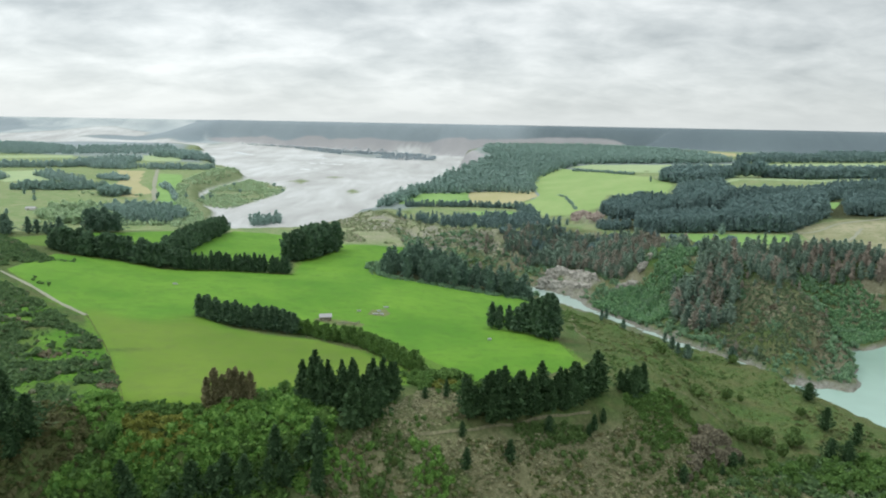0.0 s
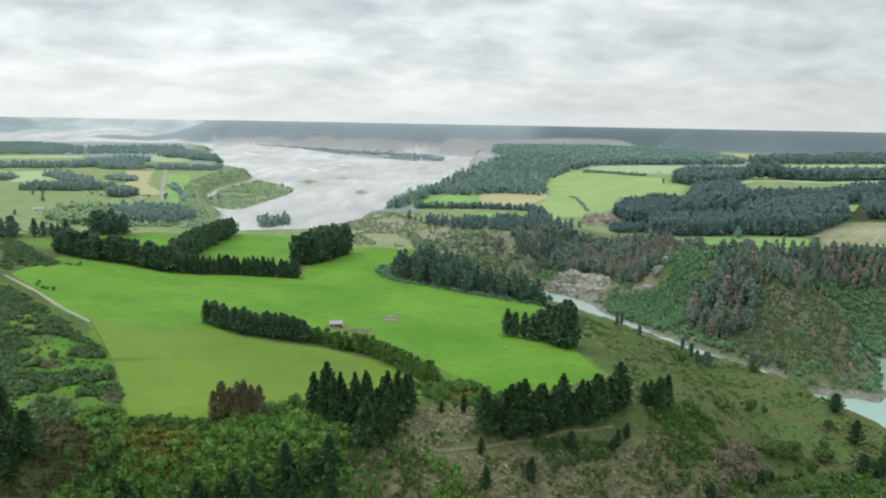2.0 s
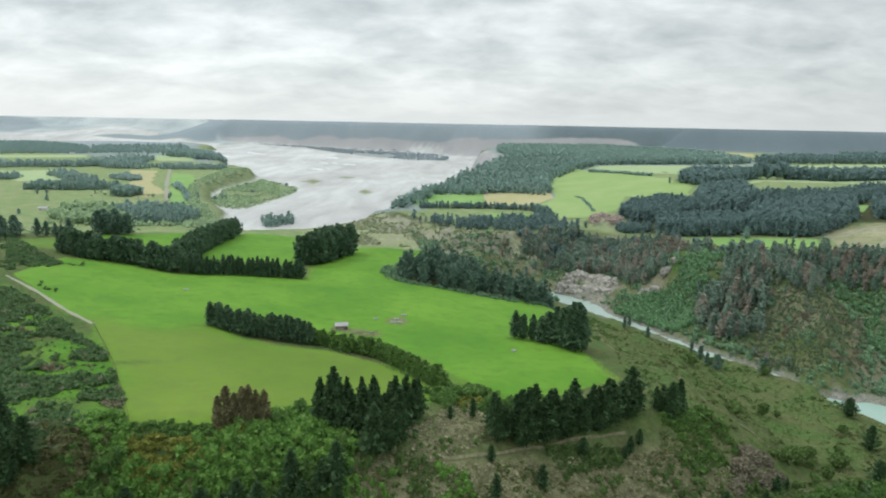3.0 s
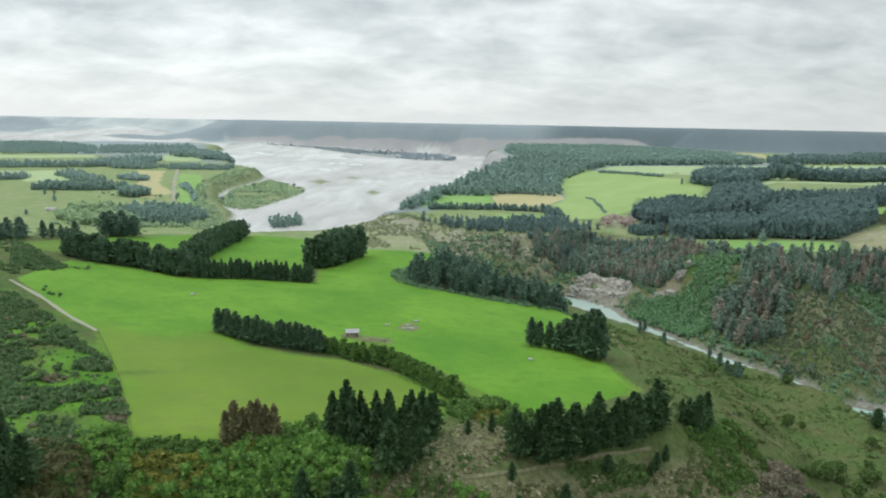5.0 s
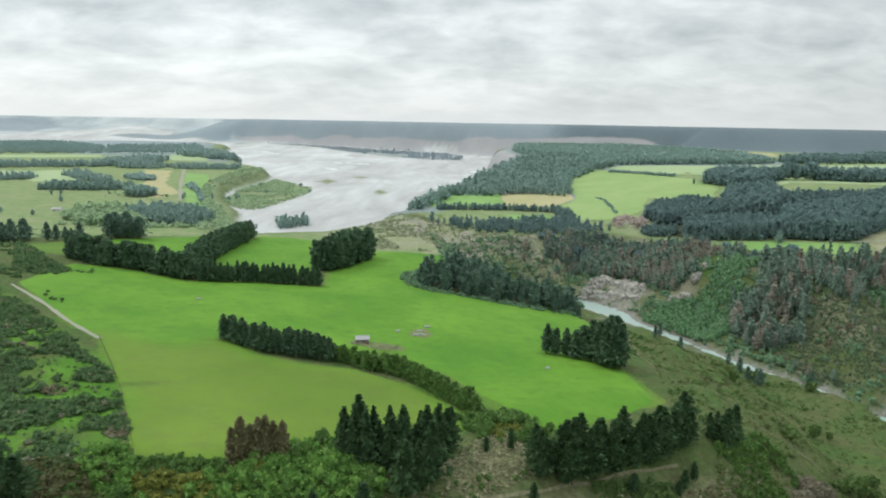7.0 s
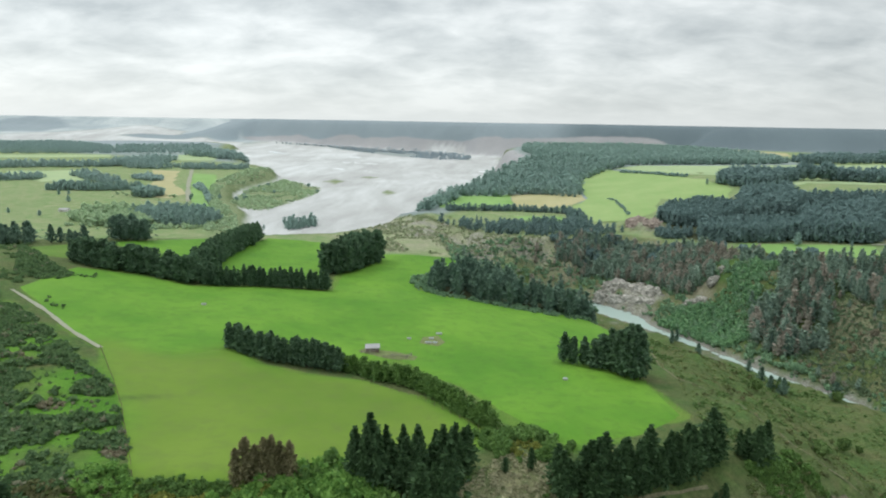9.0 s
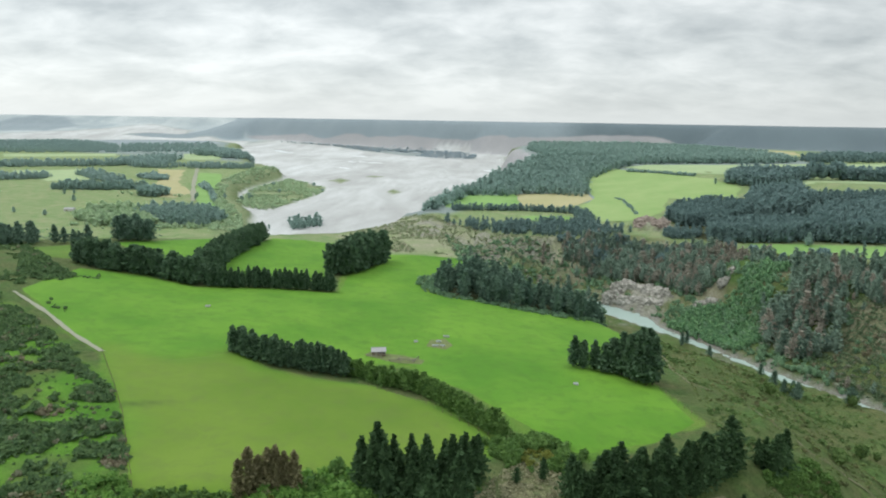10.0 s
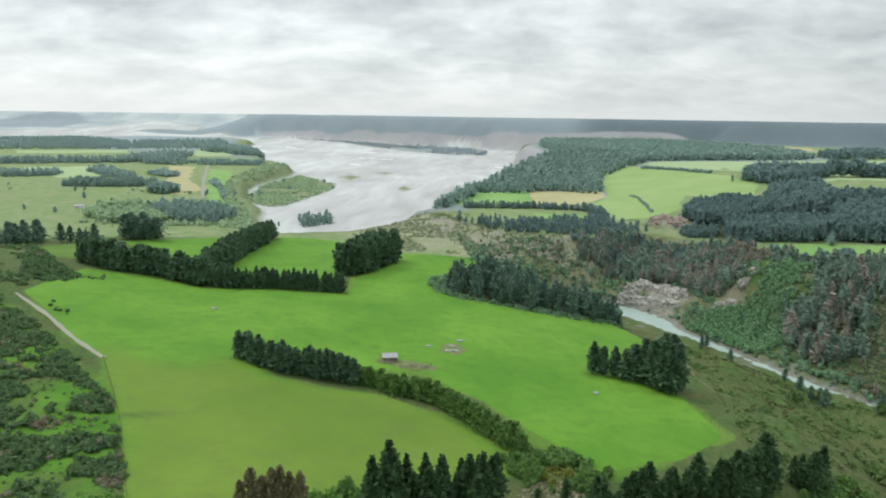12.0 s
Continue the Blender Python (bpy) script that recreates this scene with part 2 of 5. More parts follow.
# woods of the river flat, their haze painted as pale blue-green
LOW_PINE = make_leaves("hazed_flat_needles", (0.235, 0.335, 0.315), (0.300, 0.410, 0.372))
SLOPE_LEAF = make_leaves("slope_scrub_leaves", (0.058, 0.118, 0.034), (0.150, 0.232, 0.074))
LEAF_DARK = make_leaves("dark_broad_leaves", (0.050, 0.118, 0.032), (0.150, 0.262, 0.066))
# gorge and gully scrub, with bluish haze worked into the green
SCRUB = make_leaves("scrub_leaves", (0.100, 0.200, 0.118), (0.250, 0.390, 0.225), (0.260, 0.235, 0.190))
TUSSOCK = make_leaves("dry_tussock_blades", (0.190, 0.196, 0.110), (0.400, 0.385, 0.245), (0.100, 0.145, 0.055))
BRACKEN = make_leaves("bracken_fronds", (0.070, 0.118, 0.033), (0.162, 0.212, 0.071), (0.225, 0.195, 0.110))
# light willow green, made paler still by painted distance haze
FLAT_LEAF = make_leaves("hazed_willow_leaves", (0.270, 0.385, 0.235), (0.450, 0.570, 0.360))
# farthest trees: the blue-grey is haze put into the leaf colour
HILL_PINE = make_leaves("hazed_hill_needles", (0.300, 0.370, 0.410), (0.350, 0.425, 0.460))
GORSE = make_leaves("gorse_blossom", (0.095, 0.150, 0.035), (0.330, 0.330, 0.075))
IRON = make_plain("galvanised_roof_iron", (0.32, 0.32, 0.325), 0.5, 0.2, 0.8)
BOARD = make_plain("weathered_boards", (0.20, 0.15, 0.12), 0.9, 0.4, 2.0)
RAIL = make_plain("bleached_rails", (0.29, 0.275, 0.215), 0.9, 0.3, 2.0)
CONCRETE = make_plain("pale_concrete", (0.40, 0.40, 0.38), 0.9, 0.2, 2.0)

EARTH = make_plain("trodden_earth", (0.145, 0.180, 0.065), 0.95, 0.4, 0.5)
GLASS = make_plain("dark_window_glass", (0.03, 0.035, 0.04), 0.08, 0.1, 1.0)
WHITE_WALL = make_plain("white_painted_wall", (0.576, 0.568, 0.544), 0.8, 0.12, 0.4)
SHELF_LEAF = make_leaves("olive_scrub_leaves", (0.180, 0.240, 0.125), (0.360, 0.412, 0.245), (0.370, 0.330, 0.270))
DRY_BUSH = make_leaves("dry_twigs", (0.150, 0.142, 0.088), (0.300, 0.265, 0.180))
HILL_SCRUB = make_leaves("hillside_scrub_leaves", (0.046, 0.102, 0.046), (0.145, 0.232, 0.090), (0.235, 0.205, 0.150))
# pines at middle distance, needle colour lightened to carry slight haze
PINE_DARK = make_leaves("hazed_brow_needles", (0.066, 0.126, 0.094), (0.165, 0.255, 0.180))
PALE_CRAG = make_plain("pale_bluff_rock", (0.470, 0.455, 0.405), 0.95, 0.70, 0.5)
RUST_CRAG = make_plain("rusty_crag_rock", (0.330, 0.275, 0.235), 0.95, 0.45, 0.35)
CRAG = make_plain("crag_rock", (0.160, 0.146, 0.098), 0.95, 0.75, 0.7)
BARK = make_plain("bark", (0.10, 0.075, 0.055), 0.95, 0.5, 3.0)

# ---------------------------------------------------------------- lie of the land
# Plan outlines in metres: x to the east, y to the north, z up.
HOME_TERRACE = [(-96, 180), (-74, 185), (-30, 176), (-2, 192), (14, 204), (38, 218), (58, 230), (66, 246), (70, 270),
                (68, 310), (66, 350), (70, 390), (64, 425), (40, 446), (0, 470), (-22, 520), (-34, 560), (-50, 640), (-84, 767), (-150, 650),
                (-207, 590), (-250, 505), (-300, 472), (-420, 452), (-760, 400), (-800, 250), (-500, 60), (-190, 70), (-118, 140)]
NORTH_TERRACE = [(-85, 775), (-41, 1035), (14, 1203), (78, 1330), (84, 1420), (66, 1580), (72, 1780), (110, 1960), (250, 2150), (1000, 2200), (3200, 2200),
                 (3200, 250), (700, 250), (440, 400), (336, 482), (300, 530), (262, 570), (215, 612), (178, 640),
                 (134, 679), (60, 652), (20, 656), (-30, 690)]
LOWLAND = [(-3300, 2700), (-2138, 3110), (-1700, 3320), (-1390, 3340), (-1180, 3090), (-1010, 2600), (-790, 2120), (-590, 1720), (-507, 1560), (-500, 1250), (-457, 1113),
           (-371, 962), (-313, 817), (-250, 640), (-300, 400), (-900, 300), (-3000, 400), (-4500, 1200)]
HIGH_PLAIN = [(-1560, 9000), (-1560, 4600), (-1480, 4320), (-1330, 4000), (-676, 3457), (8, 3083), (330, 2700), (700, 2300),
              (1000, 1950), (1400, 1800), (3200, 1650), (9000, 1500), (9000, 9000)]
WEST_HILLS = [(-9000, 2900), (-3500, 3500), (-3050, 3850), (-2800, 4300), (-2700, 9000), (-9000, 9000)]
LAKE = [(200, 352), (232, 350), (254, 378), (268, 418), (315, 430), (380, 390), (420, 250), (300, 170), (255, 215), (223, 296), (196, 330)]
CHANNEL = [(52, 600), (81, 559), (94, 546), (117, 505), (145, 458), (169, 412), (190, 382), (212, 345)]
SPUR = [(187, 547, -9), (221, 490, -8), (240, 446, -13), (247, 414, -24), (251, 392, -37)]
SPUR_TOE = [(240, 446, -14), (228, 408, -27), (217, 384, -39), (210, 371, -45)]
WHITE_BLUFF = [(96, 566), (102, 586), (118, 584), (134, 564), (136, 546), (124, 534), (108, 548)]
GORGE_FILL = [(40, 662), (140, 692), (275, 585), (262, 480), (232, 425), (180, 405), (160, 440), (135, 486), (114, 525), (90, 556), (56, 600)]
WATER_Z = -56.0


def step(a, b, v):
    t = np.clip((v - a) / (b - a), 0, 1)
    return t * t * (3 - 2 * t)


def hash2(i, j, s):
    v = np.sin(i * 127.1 + j * 311.7 + s * 74.7) * 43758.5453
    return v - np.floor(v)


def grain(x, y, size, s=0):
    """Smooth value noise, -1 to 1."""
    x, y = x / size, y / size
    i, j = np.floor(x), np.floor(y)
    u, v = x - i, y - j
    u, v = u * u * (3 - 2 * u), v * v * (3 - 2 * v)
    a = hash2(i, j, s) * (1 - u) + hash2(i + 1, j, s) * u
    b = hash2(i, j + 1, s) * (1 - u) + hash2(i + 1, j + 1, s) * u
    return (a * (1 - v) + b * v) * 2 - 1


def fbm(x, y, size, octaves=4, s=0):
    out, amp = 0, 1.0
    for k in range(octaves):
        out = out + amp * grain(x + 17 * k, y - 31 * k, size, s + k)
        size, amp = size / 2.1, amp * 0.5
    return out


def line_dist(x, y, line):
    """Distance to a plan line, and the line's third number at the nearest place."""
    best, val = np.full(np.shape(x), 1e9), np.zeros(np.shape(x))
    for p, q in zip(line[:-1], line[1:]):
        ex, ey = q[0] - p[0], q[1] - p[1]
        t = np.clip(((x - p[0]) * ex + (y - p[1]) * ey) / (ex * ex + ey * ey), 0, 1)
        dist = np.hypot(x - p[0] - t * ex, y - p[1] - t * ey)
        near = dist < best
        best = np.where(near, dist, best)
        if len(p) > 2:
            val = np.where(near, p[2] + t * (q[2] - p[2]), val)
    return best, val


def inside(x, y, poly):
    """Signed distance to an outline, positive inside."""
    odd = np.zeros(np.shape(x), bool)
    for p, q in zip(poly, poly[1:] + poly[:1]):
        cross = (p[1] > y) != (q[1] > y)
        with np.errstate(divide="ignore", invalid="ignore"):
            odd ^= cross & (x < (q[0] - p[0]) * (y - p[1]) / (q[1] - p[1] + 1e-12) + p[0])
    dist = line_dist(x, y, poly + poly[:1])[0]
    return np.where(odd, dist, -dist)


def home_level(x, y):
    fall = -0.0008 * np.clip(x + 20, 0, 100) * np.clip(y - 300, 0, 150) - 0.06 * np.clip(y - 430, 0, 170) * step(-60, -130, x)
    fall = fall - 3.0 * np.exp(-((x + 45) / 65) ** 2 - ((y - 300) / 55) ** 2)
    return fall + 19 - 0.0765 * np.clip(x, -260, 80) - 0.083 * np.clip(y, 150, 430) + 0.05 * np.clip(-150 - x, 0, 120) - 2.5 * step(260, 180, y)


def north_level(x, y):
    return np.clip(-14 + 0.12 * (x - 38) + 0.06 * (y - 993), -16, 22)


def bed_rise(x, y):
    """The far riverbed climbs towards its hills."""
    return 0.02 * np.clip(y - 3000, 0, 3000) + 74 * step(3500, 4650, np.hypot(x, y)) * step(-1500, -2100, x)


def height(x, y):
    x, y = np.asarray(x, float), np.asarray(y, float)
    rough = fbm(x, y, 38, 4, 3)
    broad = fbm(x, y, 210, 3, 9)
    h = -53 + bed_rise(x, y) + 0.9 * fbm(x * 0.55 + 0.35 * y, y * 0.25, 70, 4, 21)
    h = h + (-44.5 - h) * step(440, 350, y) * step(225, 185, x)
    h = h + (-36 - h) * np.maximum(step(330, 210, y + 0.75 * np.clip(x - 90, 0, 120)), step(760, 640, y) * step(-90, -40, x) * step(480, 540, y) * step(90, 40, x))
    sd = inside(x, y, LOWLAND) + 18 * broad
    h = h + (-44 + 0.02 * np.clip(y - 900, 0, 600) + 1.5 * broad - h) * step(-30, 5, sd)
    sd = inside(x, y, NORTH_TERRACE) + 7 * rough
    h = h + (north_level(x, y) + 0.8 * broad - h) * step(-55, 2, sd)
    for isle in (ISLAND, SPIT, *ISLETS):
        h = h + 1.4 * step(-12, 16, inside(x, y, isle) + 9 * grain(x, y, 31, 81) + 5 * grain(x, y, 12, 82))
    sd = inside(x, y, HIGH_PLAIN) + 12 * broad
    h = h + (84 + 1.0 * broad - h) * step(-150 - 350 * step(-1300, -1600, x), 0, sd)
    sd = inside(x, y, WEST_HILLS) + 60 * broad
    h = h + (52 + 8 * broad - h) * step(-500, 100, sd)
    h = h + np.clip(82 - h, 0, 60) * step(4560, 4780, np.hypot(x, y) + 40 * broad) * step(-1350, -1500, x)
    sd = inside(x, y, HOME_TERRACE) + 2.5 * rough * step(0, 150, np.abs(x + 150) + np.abs(y - 300))
    bank = 46 + 40 * step(40, 80, x) * step(200, 270, y)
    flat = step(-bank, 3, sd)
    h = h + (home_level(x, y) + 0.35 * broad - h) * flat
    h = h + 9 * np.exp(-((x - 162) / 22) ** 2 - ((y - 722) / 26) ** 2)
    # the gorge cut by the river, and the spur that stands in its bend
    d, _ = line_dist(x, y, CHANNEL)
    d = d + 3.2 * grain(x, y, 23, 31) + 1.8 * grain(x, y, 8, 32)
    bluff = step(-14, 4, inside(x, y, WHITE_BLUFF))
    # the far side climbs from the water to the terrace
    climb = WATER_Z - 1 + 0.29 * d + 0.15 * np.clip(d - 6, 0, 34) * bluff + 2.5 * rough
    climb = np.minimum(climb, north_level(x, y))
    h = h + np.clip(climb - h, 0, 100) * step(-14, 8, inside(x, y, GORGE_FILL))
    width = 3.2 + 2.4 * step(480, 540, y) + 6 * step(515, 550, y) * step(610, 585, y)
    cut = WATER_Z - 1.2 + np.clip(d - width, 0, 19) * (0.75 + 0.15 * rough + 0.65 * bluff) + np.clip(d - width - 19, 0, 400) * (0.66 + 0.12 * rough)
    h = np.minimum(h, cut + 3 * step(0, 60, d - 8) * rough)
    d, zr = line_dist(x, y, SPUR)
    h = np.maximum(h, zr - np.clip(d, 0, 14) * 0.62 - np.clip(d - 14, 0, 400) * (1.05 + 0.2 * rough))
    d, zr = line_dist(x, y, SPUR_TOE)
    h = np.maximum(h, zr - np.clip(d, 0, 9) * 0.6 - np.clip(d - 9, 0, 400) * (1.15 + 0.2 * rough))
    d = -inside(x, y, LAKE) + 5 * grain(x, y, 24, 33) + 2 * grain(x, y, 9, 34)
    h = np.minimum(h, WATER_Z - 1.5 + np.clip(d + 2, 0, 400) * (1.5 + 0.3 * rough))
    # scarps and slopes are rutted, fields and flats are smooth
    slope = step(0.02, 0.3, flat * (1 - flat) * 4)
    ridged = 1 - 2 * np.abs(fbm(x, y, 9, 3, 50)) - np.abs(grain(x, y, 3.1, 52))
    h = h + bluff * (2.6 * ridged - 1.2)
    h = h + 2.2 * np.exp(-((x - 162) / 22) ** 2 - ((y - 716) / 24) ** 2) * ridged
    # rain has cut ribs and gullies down the scarp
    rib = 1 - 2 * np.abs(grain(x + 0.35 * y + 2 * rough, 0.16 * y, 7.5, 93)) - 0.6 * np.abs(grain(x + 0.3 * y, 0.2 * y, 3.2, 94))
    h = h + 1.5 * rib * step(-2, 12, inside(x, y, SCARP)) * step(2, 7, line_dist(x, y, TRACK)[0])
    # a bench is cut for the earth track
    slope = slope * (0.1 + 0.9 * step(1.5, 6, line_dist(x, y, TRACK)[0]))
    return h + slope * (1.6 * rough + 1.1 * fbm(x, y, 9, 3, 40))

# ---------------------------------------------------------------- plan: outlines of fields and woods, lines of lanes and belts
NEAR_FIELD = [(-146, 257), (-127, 231), (-101, 189), (-91, 176), (-80, 179), (-56, 184), (-44, 190), (-32, 191), (-8,
    217), (-12, 228), (-32, 248), (-52, 259), (-73, 258), (-91, 264), (-106, 280), (-122, 262), (-146, 264)]
UPPER_FIELD = [(-222, 322), (-231, 380), (-198, 382), (-166, 378), (-136, 397), (-97, 405), (-101, 458), (-88, 502),
    (-86, 538), (-71, 540), (-58, 541), (-36, 543), (-24, 552), (-30, 510), (-50, 476), (-54, 456), (-49, 437), (-32, 426), (6, 424), (58, 442), (66, 415), (67, 372), (60, 330),
    (54, 293), (59, 254), (39, 233), (14, 219), (8, 225), (-4, 241), (-19, 264), (-43, 291), (-65, 286), (-114, 296),
    (-108, 277), (-124, 257), (-147, 259), (-168, 274), (-191, 294)]
BELT_FIELD = [(-187, 436), (-191, 491), (-190, 580), (-165, 596), (-147, 600), (-136, 604), (-120, 530), (-112, 470), (-112, 430), (-130, 412), (-165, 398), (-174, 410)]
BACK_FIELD = [(-262, 462), (-232, 520), (-200, 575), (-186, 500), (-188, 440), (-215, 440)]
WEST_FIELD = [(-296, 426), (-274, 447), (-243, 399), (-263, 394)]
Q_WEST = [(-58, 859), (-47, 993), (37, 1000), (35, 873), (-49, 855)]
Q_TAN = [(37, 995), (130, 955), (130, 907), (107, 876), (39, 880)]
Q_STRIP = [(32, 793), (91, 800), (85, 750), (42, 740)]
Q_BIG = [(190, 1168), (254, 1073), (305, 969), (308, 878), (278, 810), (218, 868), (188, 785), (143, 762), (117, 763),
    (109, 866), (135, 913), (136, 1022), (165, 1133)]
Q_FAR = [(213, 1157), (374, 1193), (567, 1282), (939, 1396), (840, 1247), (529, 1149), (341, 976), (297, 1032)]
Q_EAST = [(374, 893), (490, 924), (640, 946), (588, 877), (370, 864)]
Q_RIM = [(222, 631), (277, 611), (314, 587), (306, 563), (271, 561), (257, 551), (246, 574), (227, 605)]
Q_GLADE = [(401, 703), (424, 691), (406, 664)]
Q_SLIP = [(688, 2093), (797, 1809), (721, 1604), (640, 1898)]
L_TAN = [(-755, 1509), (-688, 1502), (-600, 1276), (-507, 1135), (-513, 1075), (-534, 1071), (-600, 1190), (-669, 1329)]
L_GREEN = [(-640, 1460), (-580, 1440), (-535, 1330), (-452, 1093), (-378, 939), (-409, 934), (-470, 1060), (-560, 1265)]
L_WEST = [(-1050, 1430), (-969, 1440), (-895, 1490), (-783, 1302), (-846, 1249), (-960, 1330)]
L_MID = [(-1387, 1857), (-1470, 1968), (-1174, 2069), (-1116, 1966)]
L_LOW = [(-980, 2119), (-875, 2196), (-766, 1900), (-851, 1860)]
ISLAND = [(-410, 1077), (-476, 1322), (-469, 1561), (-341, 1394), (-321, 1291), (-340, 1127), (-342, 1039), (-381,
    1060)]
SPIT = [(-532, 1313), (-565, 1607), (-510, 1635), (-501, 1494), (-490, 1263)]
LOGGED = [(330, 611), (392, 627), (415, 605), (328, 469), (314, 493), (322, 557)]
LANE = [(-221, 316), (-191, 294), (-168, 274), (-148, 260)]
FENCE = [(-148, 260), (-127, 231), (-115, 214), (-92, 177)]
TRACK = [(-34, 169), (-24, 172), (-15, 177), (0, 184), (14, 193), (29, 201), (40, 207), (53, 214)]
EAST_PATH = [(90, 440), (78, 374), (71, 328), (70, 300)]
ROAD = [(-688, 1566), (-556, 1245), (-465, 1039)]
BELT_A = [(-241, 392), (-217, 385), (-195, 389), (-171, 380)]
BELT_A2 = [(-170, 387), (-183, 465), (-192, 568)]
BELT_B = [(-161, 383), (-136, 397), (-97, 407)]
BELT_B2 = [(-104, 459), (-99, 470), (-92, 486), (-85, 512)]
BELT_C = [(-107, 278), (-88, 269), (-62, 267)]
BELT_C2 = [(-63, 269), (-33, 257), (-8, 225)]
EAST_WOOD = [(175, 694), (192, 744), (273, 754), (298, 798), (393, 735), (467, 687), (420, 613), (384, 626), (376,
    657), (319, 599), (274, 615), (228, 638), (193, 654)]
F_PROM = [(-90, 790), (-66, 960), (-24, 1090), (10, 1200), (44, 1270), (106, 1400), (104, 1500), (98, 1590), (100, 1680), (112, 1800), (130, 1960),
    (420, 2050), (590, 1890), (620, 1560), (585, 1330), (492, 1262), (393, 1228), (250, 1170), (196, 1130), (150, 1060), (135, 1000), (135, 918), (60, 985), (-30, 985),
    (-60, 853)]
F_RIM = [(-50, 714), (3, 722), (94, 742), (137, 692), (67, 663), (9, 667)]
W_RIVER = [(-276, 917), (-238, 945), (-226, 901), (-260, 869)]
G_RED = [(60, 647), (126, 661), (177, 635), (209, 615), (190, 536), (174, 533), (145, 547), (134, 563), (95, 606),
    (65, 630)]
G_MID = [(214, 597), (255, 546), (204, 437), (181, 435), (170, 448), (175, 477)]
SPUR_SCRUB = [(217, 470), (283, 500), (262, 400), (247, 382), (206, 378), (186, 404), (183, 430)]
WEST_SCRUB = [(-212, 297), (-188, 283), (-152, 250), (-126, 227), (-113, 209), (-97, 184), (-93, 177), (-116, 160)]
WEST_HILL = [(-298, 430), (-242, 377), (-211, 352), (-229, 328)]
GORSE_P = [(-95, 166), (-93, 175), (-70, 178), (-58, 180), (-62, 172), (-80, 166)]
FAR_STRIP = [(-1160, 3600), (-814, 3390), (-545, 3235), (-203, 3060), (-30, 2900), (-40, 2520), (-180, 2500), (-373, 2740), (-751, 3285)]
H_WOOD = [(-46, 442), (-31, 428), (6, 427), (45, 434), (64, 448), (66, 490), (34, 505), (-10, 495), (-36, 472)]
EAST_SLOPE = [(60, 236), (70, 300), (70, 380), (84, 428), (104, 468), (136, 440), (158, 396), (184, 345), (205, 300),
    (195, 245), (150, 210), (100, 212)]
SCARP = [(-40, 168), (0, 182), (50, 206), (90, 226), (140, 230), (150, 190), (100, 155), (40, 135), (-30, 125)]
BROWN_CORNER = [(-130, 150), (-116, 166), (-97, 173), (-92, 164), (-92, 146), (-94, 118), (-140, 108)]
BLUFF2 = [(151, 544), (181, 534), (180, 520), (154, 527)]
GORSE_CORE = [(-93, 174), (-72, 177), (-63, 178), (-66, 172), (-88, 168)]
OLD_TRACK = [(70, 300), (77, 295), (84, 289), (85, 270), (90, 260), (98, 258), (108, 252), (120, 246)]
SLOPE_GREEN = [(68, 225), (94, 247), (102, 236), (76, 210), (64, 211)]
NORTH_SCARP = [(-121, 693), (-93, 750), (-49, 716), (-7, 679), (30, 652), (62, 655), (64, 640), (13, 622), (-10, 600),
    (-40, 600), (-81, 645)]
ISLET_A = [(-364, 1545), (-361, 1622), (-324, 1567), (-326, 1493)]
ISLET_B = [(-204, 1346), (-194, 1384), (-173, 1341), (-186, 1304)]
ISLET_C = [(-300, 1660), (-290, 1700), (-262, 1668), (-275, 1640)]
SCARP_NEAR = [(-40, 168), (-12, 178), (0, 182), (50, 206), (90, 226), (124, 230), (132, 204), (100, 176), (60, 158),
    (20, 148), (-30, 143)]

ISLETS = [ISLET_A, ISLET_B, ISLET_C]
HILLOCK = [(-28, 172), (-14, 194), (-6, 210), (8, 214), (16, 204), (4, 190), (-10, 178)]
SHELF = [(-150, 640), (-120, 705), (-90, 765), (-43, 705), (2, 672), (45, 662), (72, 654), (70, 630), (42, 620), (1, 606), (-19, 570), (-36, 548), (-86, 546), (-112, 600)]
RIVER_WEST = [(-2306, 3414), (-2124, 3704), (-2040, 4027), (-1778, 3988), (-1730, 3832), (-1814, 3761), (-1913, 3656),
    (-1954, 3527), (-1808, 3557), (-1602, 3706), (-1251, 3563), (-1180, 3200), (-1392, 3346), (-1709, 3328), (-2138, 3127), (-2700, 2900)]
WEST_BLUFF = [(-2700, 3900), (-2561, 3982), (-2335, 3728), (-2328, 3447), (-2900, 3100)]
TAIL = [(-1968, 3526), (-1913, 3656), (-1786, 3785), (-1684, 4004), (-1645, 4112), (-1610, 4479), (-1402, 3891), (-1388, 3700), (-1605, 3690), (-1812, 3550)]
RIVER_SLIP = [(40, 1700), (84, 1700), (86, 1560), (90, 1440), (74, 1350), (30, 1270), (-10, 1240), (-20, 1600)]

# ---------------------------------------------------------------- mesh helpers


def mesh_of(name, verts, faces, material, smooth=False, tint=None):
    me = bpy.data.meshes.new(name)
    verts, faces = np.asarray(verts, np.float32), np.asarray(faces, np.int32)
    k = faces.shape[1]
    me.vertices.add(len(verts)), me.loops.add(faces.size), me.polygons.add(len(faces))
    me.vertices.foreach_set("co", verts.ravel())
    me.loops.foreach_set("vertex_index", faces.ravel())
    me.polygons.foreach_set("loop_start", np.arange(0, faces.size, k, dtype=np.int32))
    if smooth:
        me.polygons.foreach_set("use_smooth", np.ones(len(faces), bool))
    if tint is not None:
        me.attributes.new("tint", "FLOAT", "POINT").data.foreach_set("value", np.asarray(tint, np.float32))
    me.materials.append(material)
    me.update(calc_edges=True)
    return me


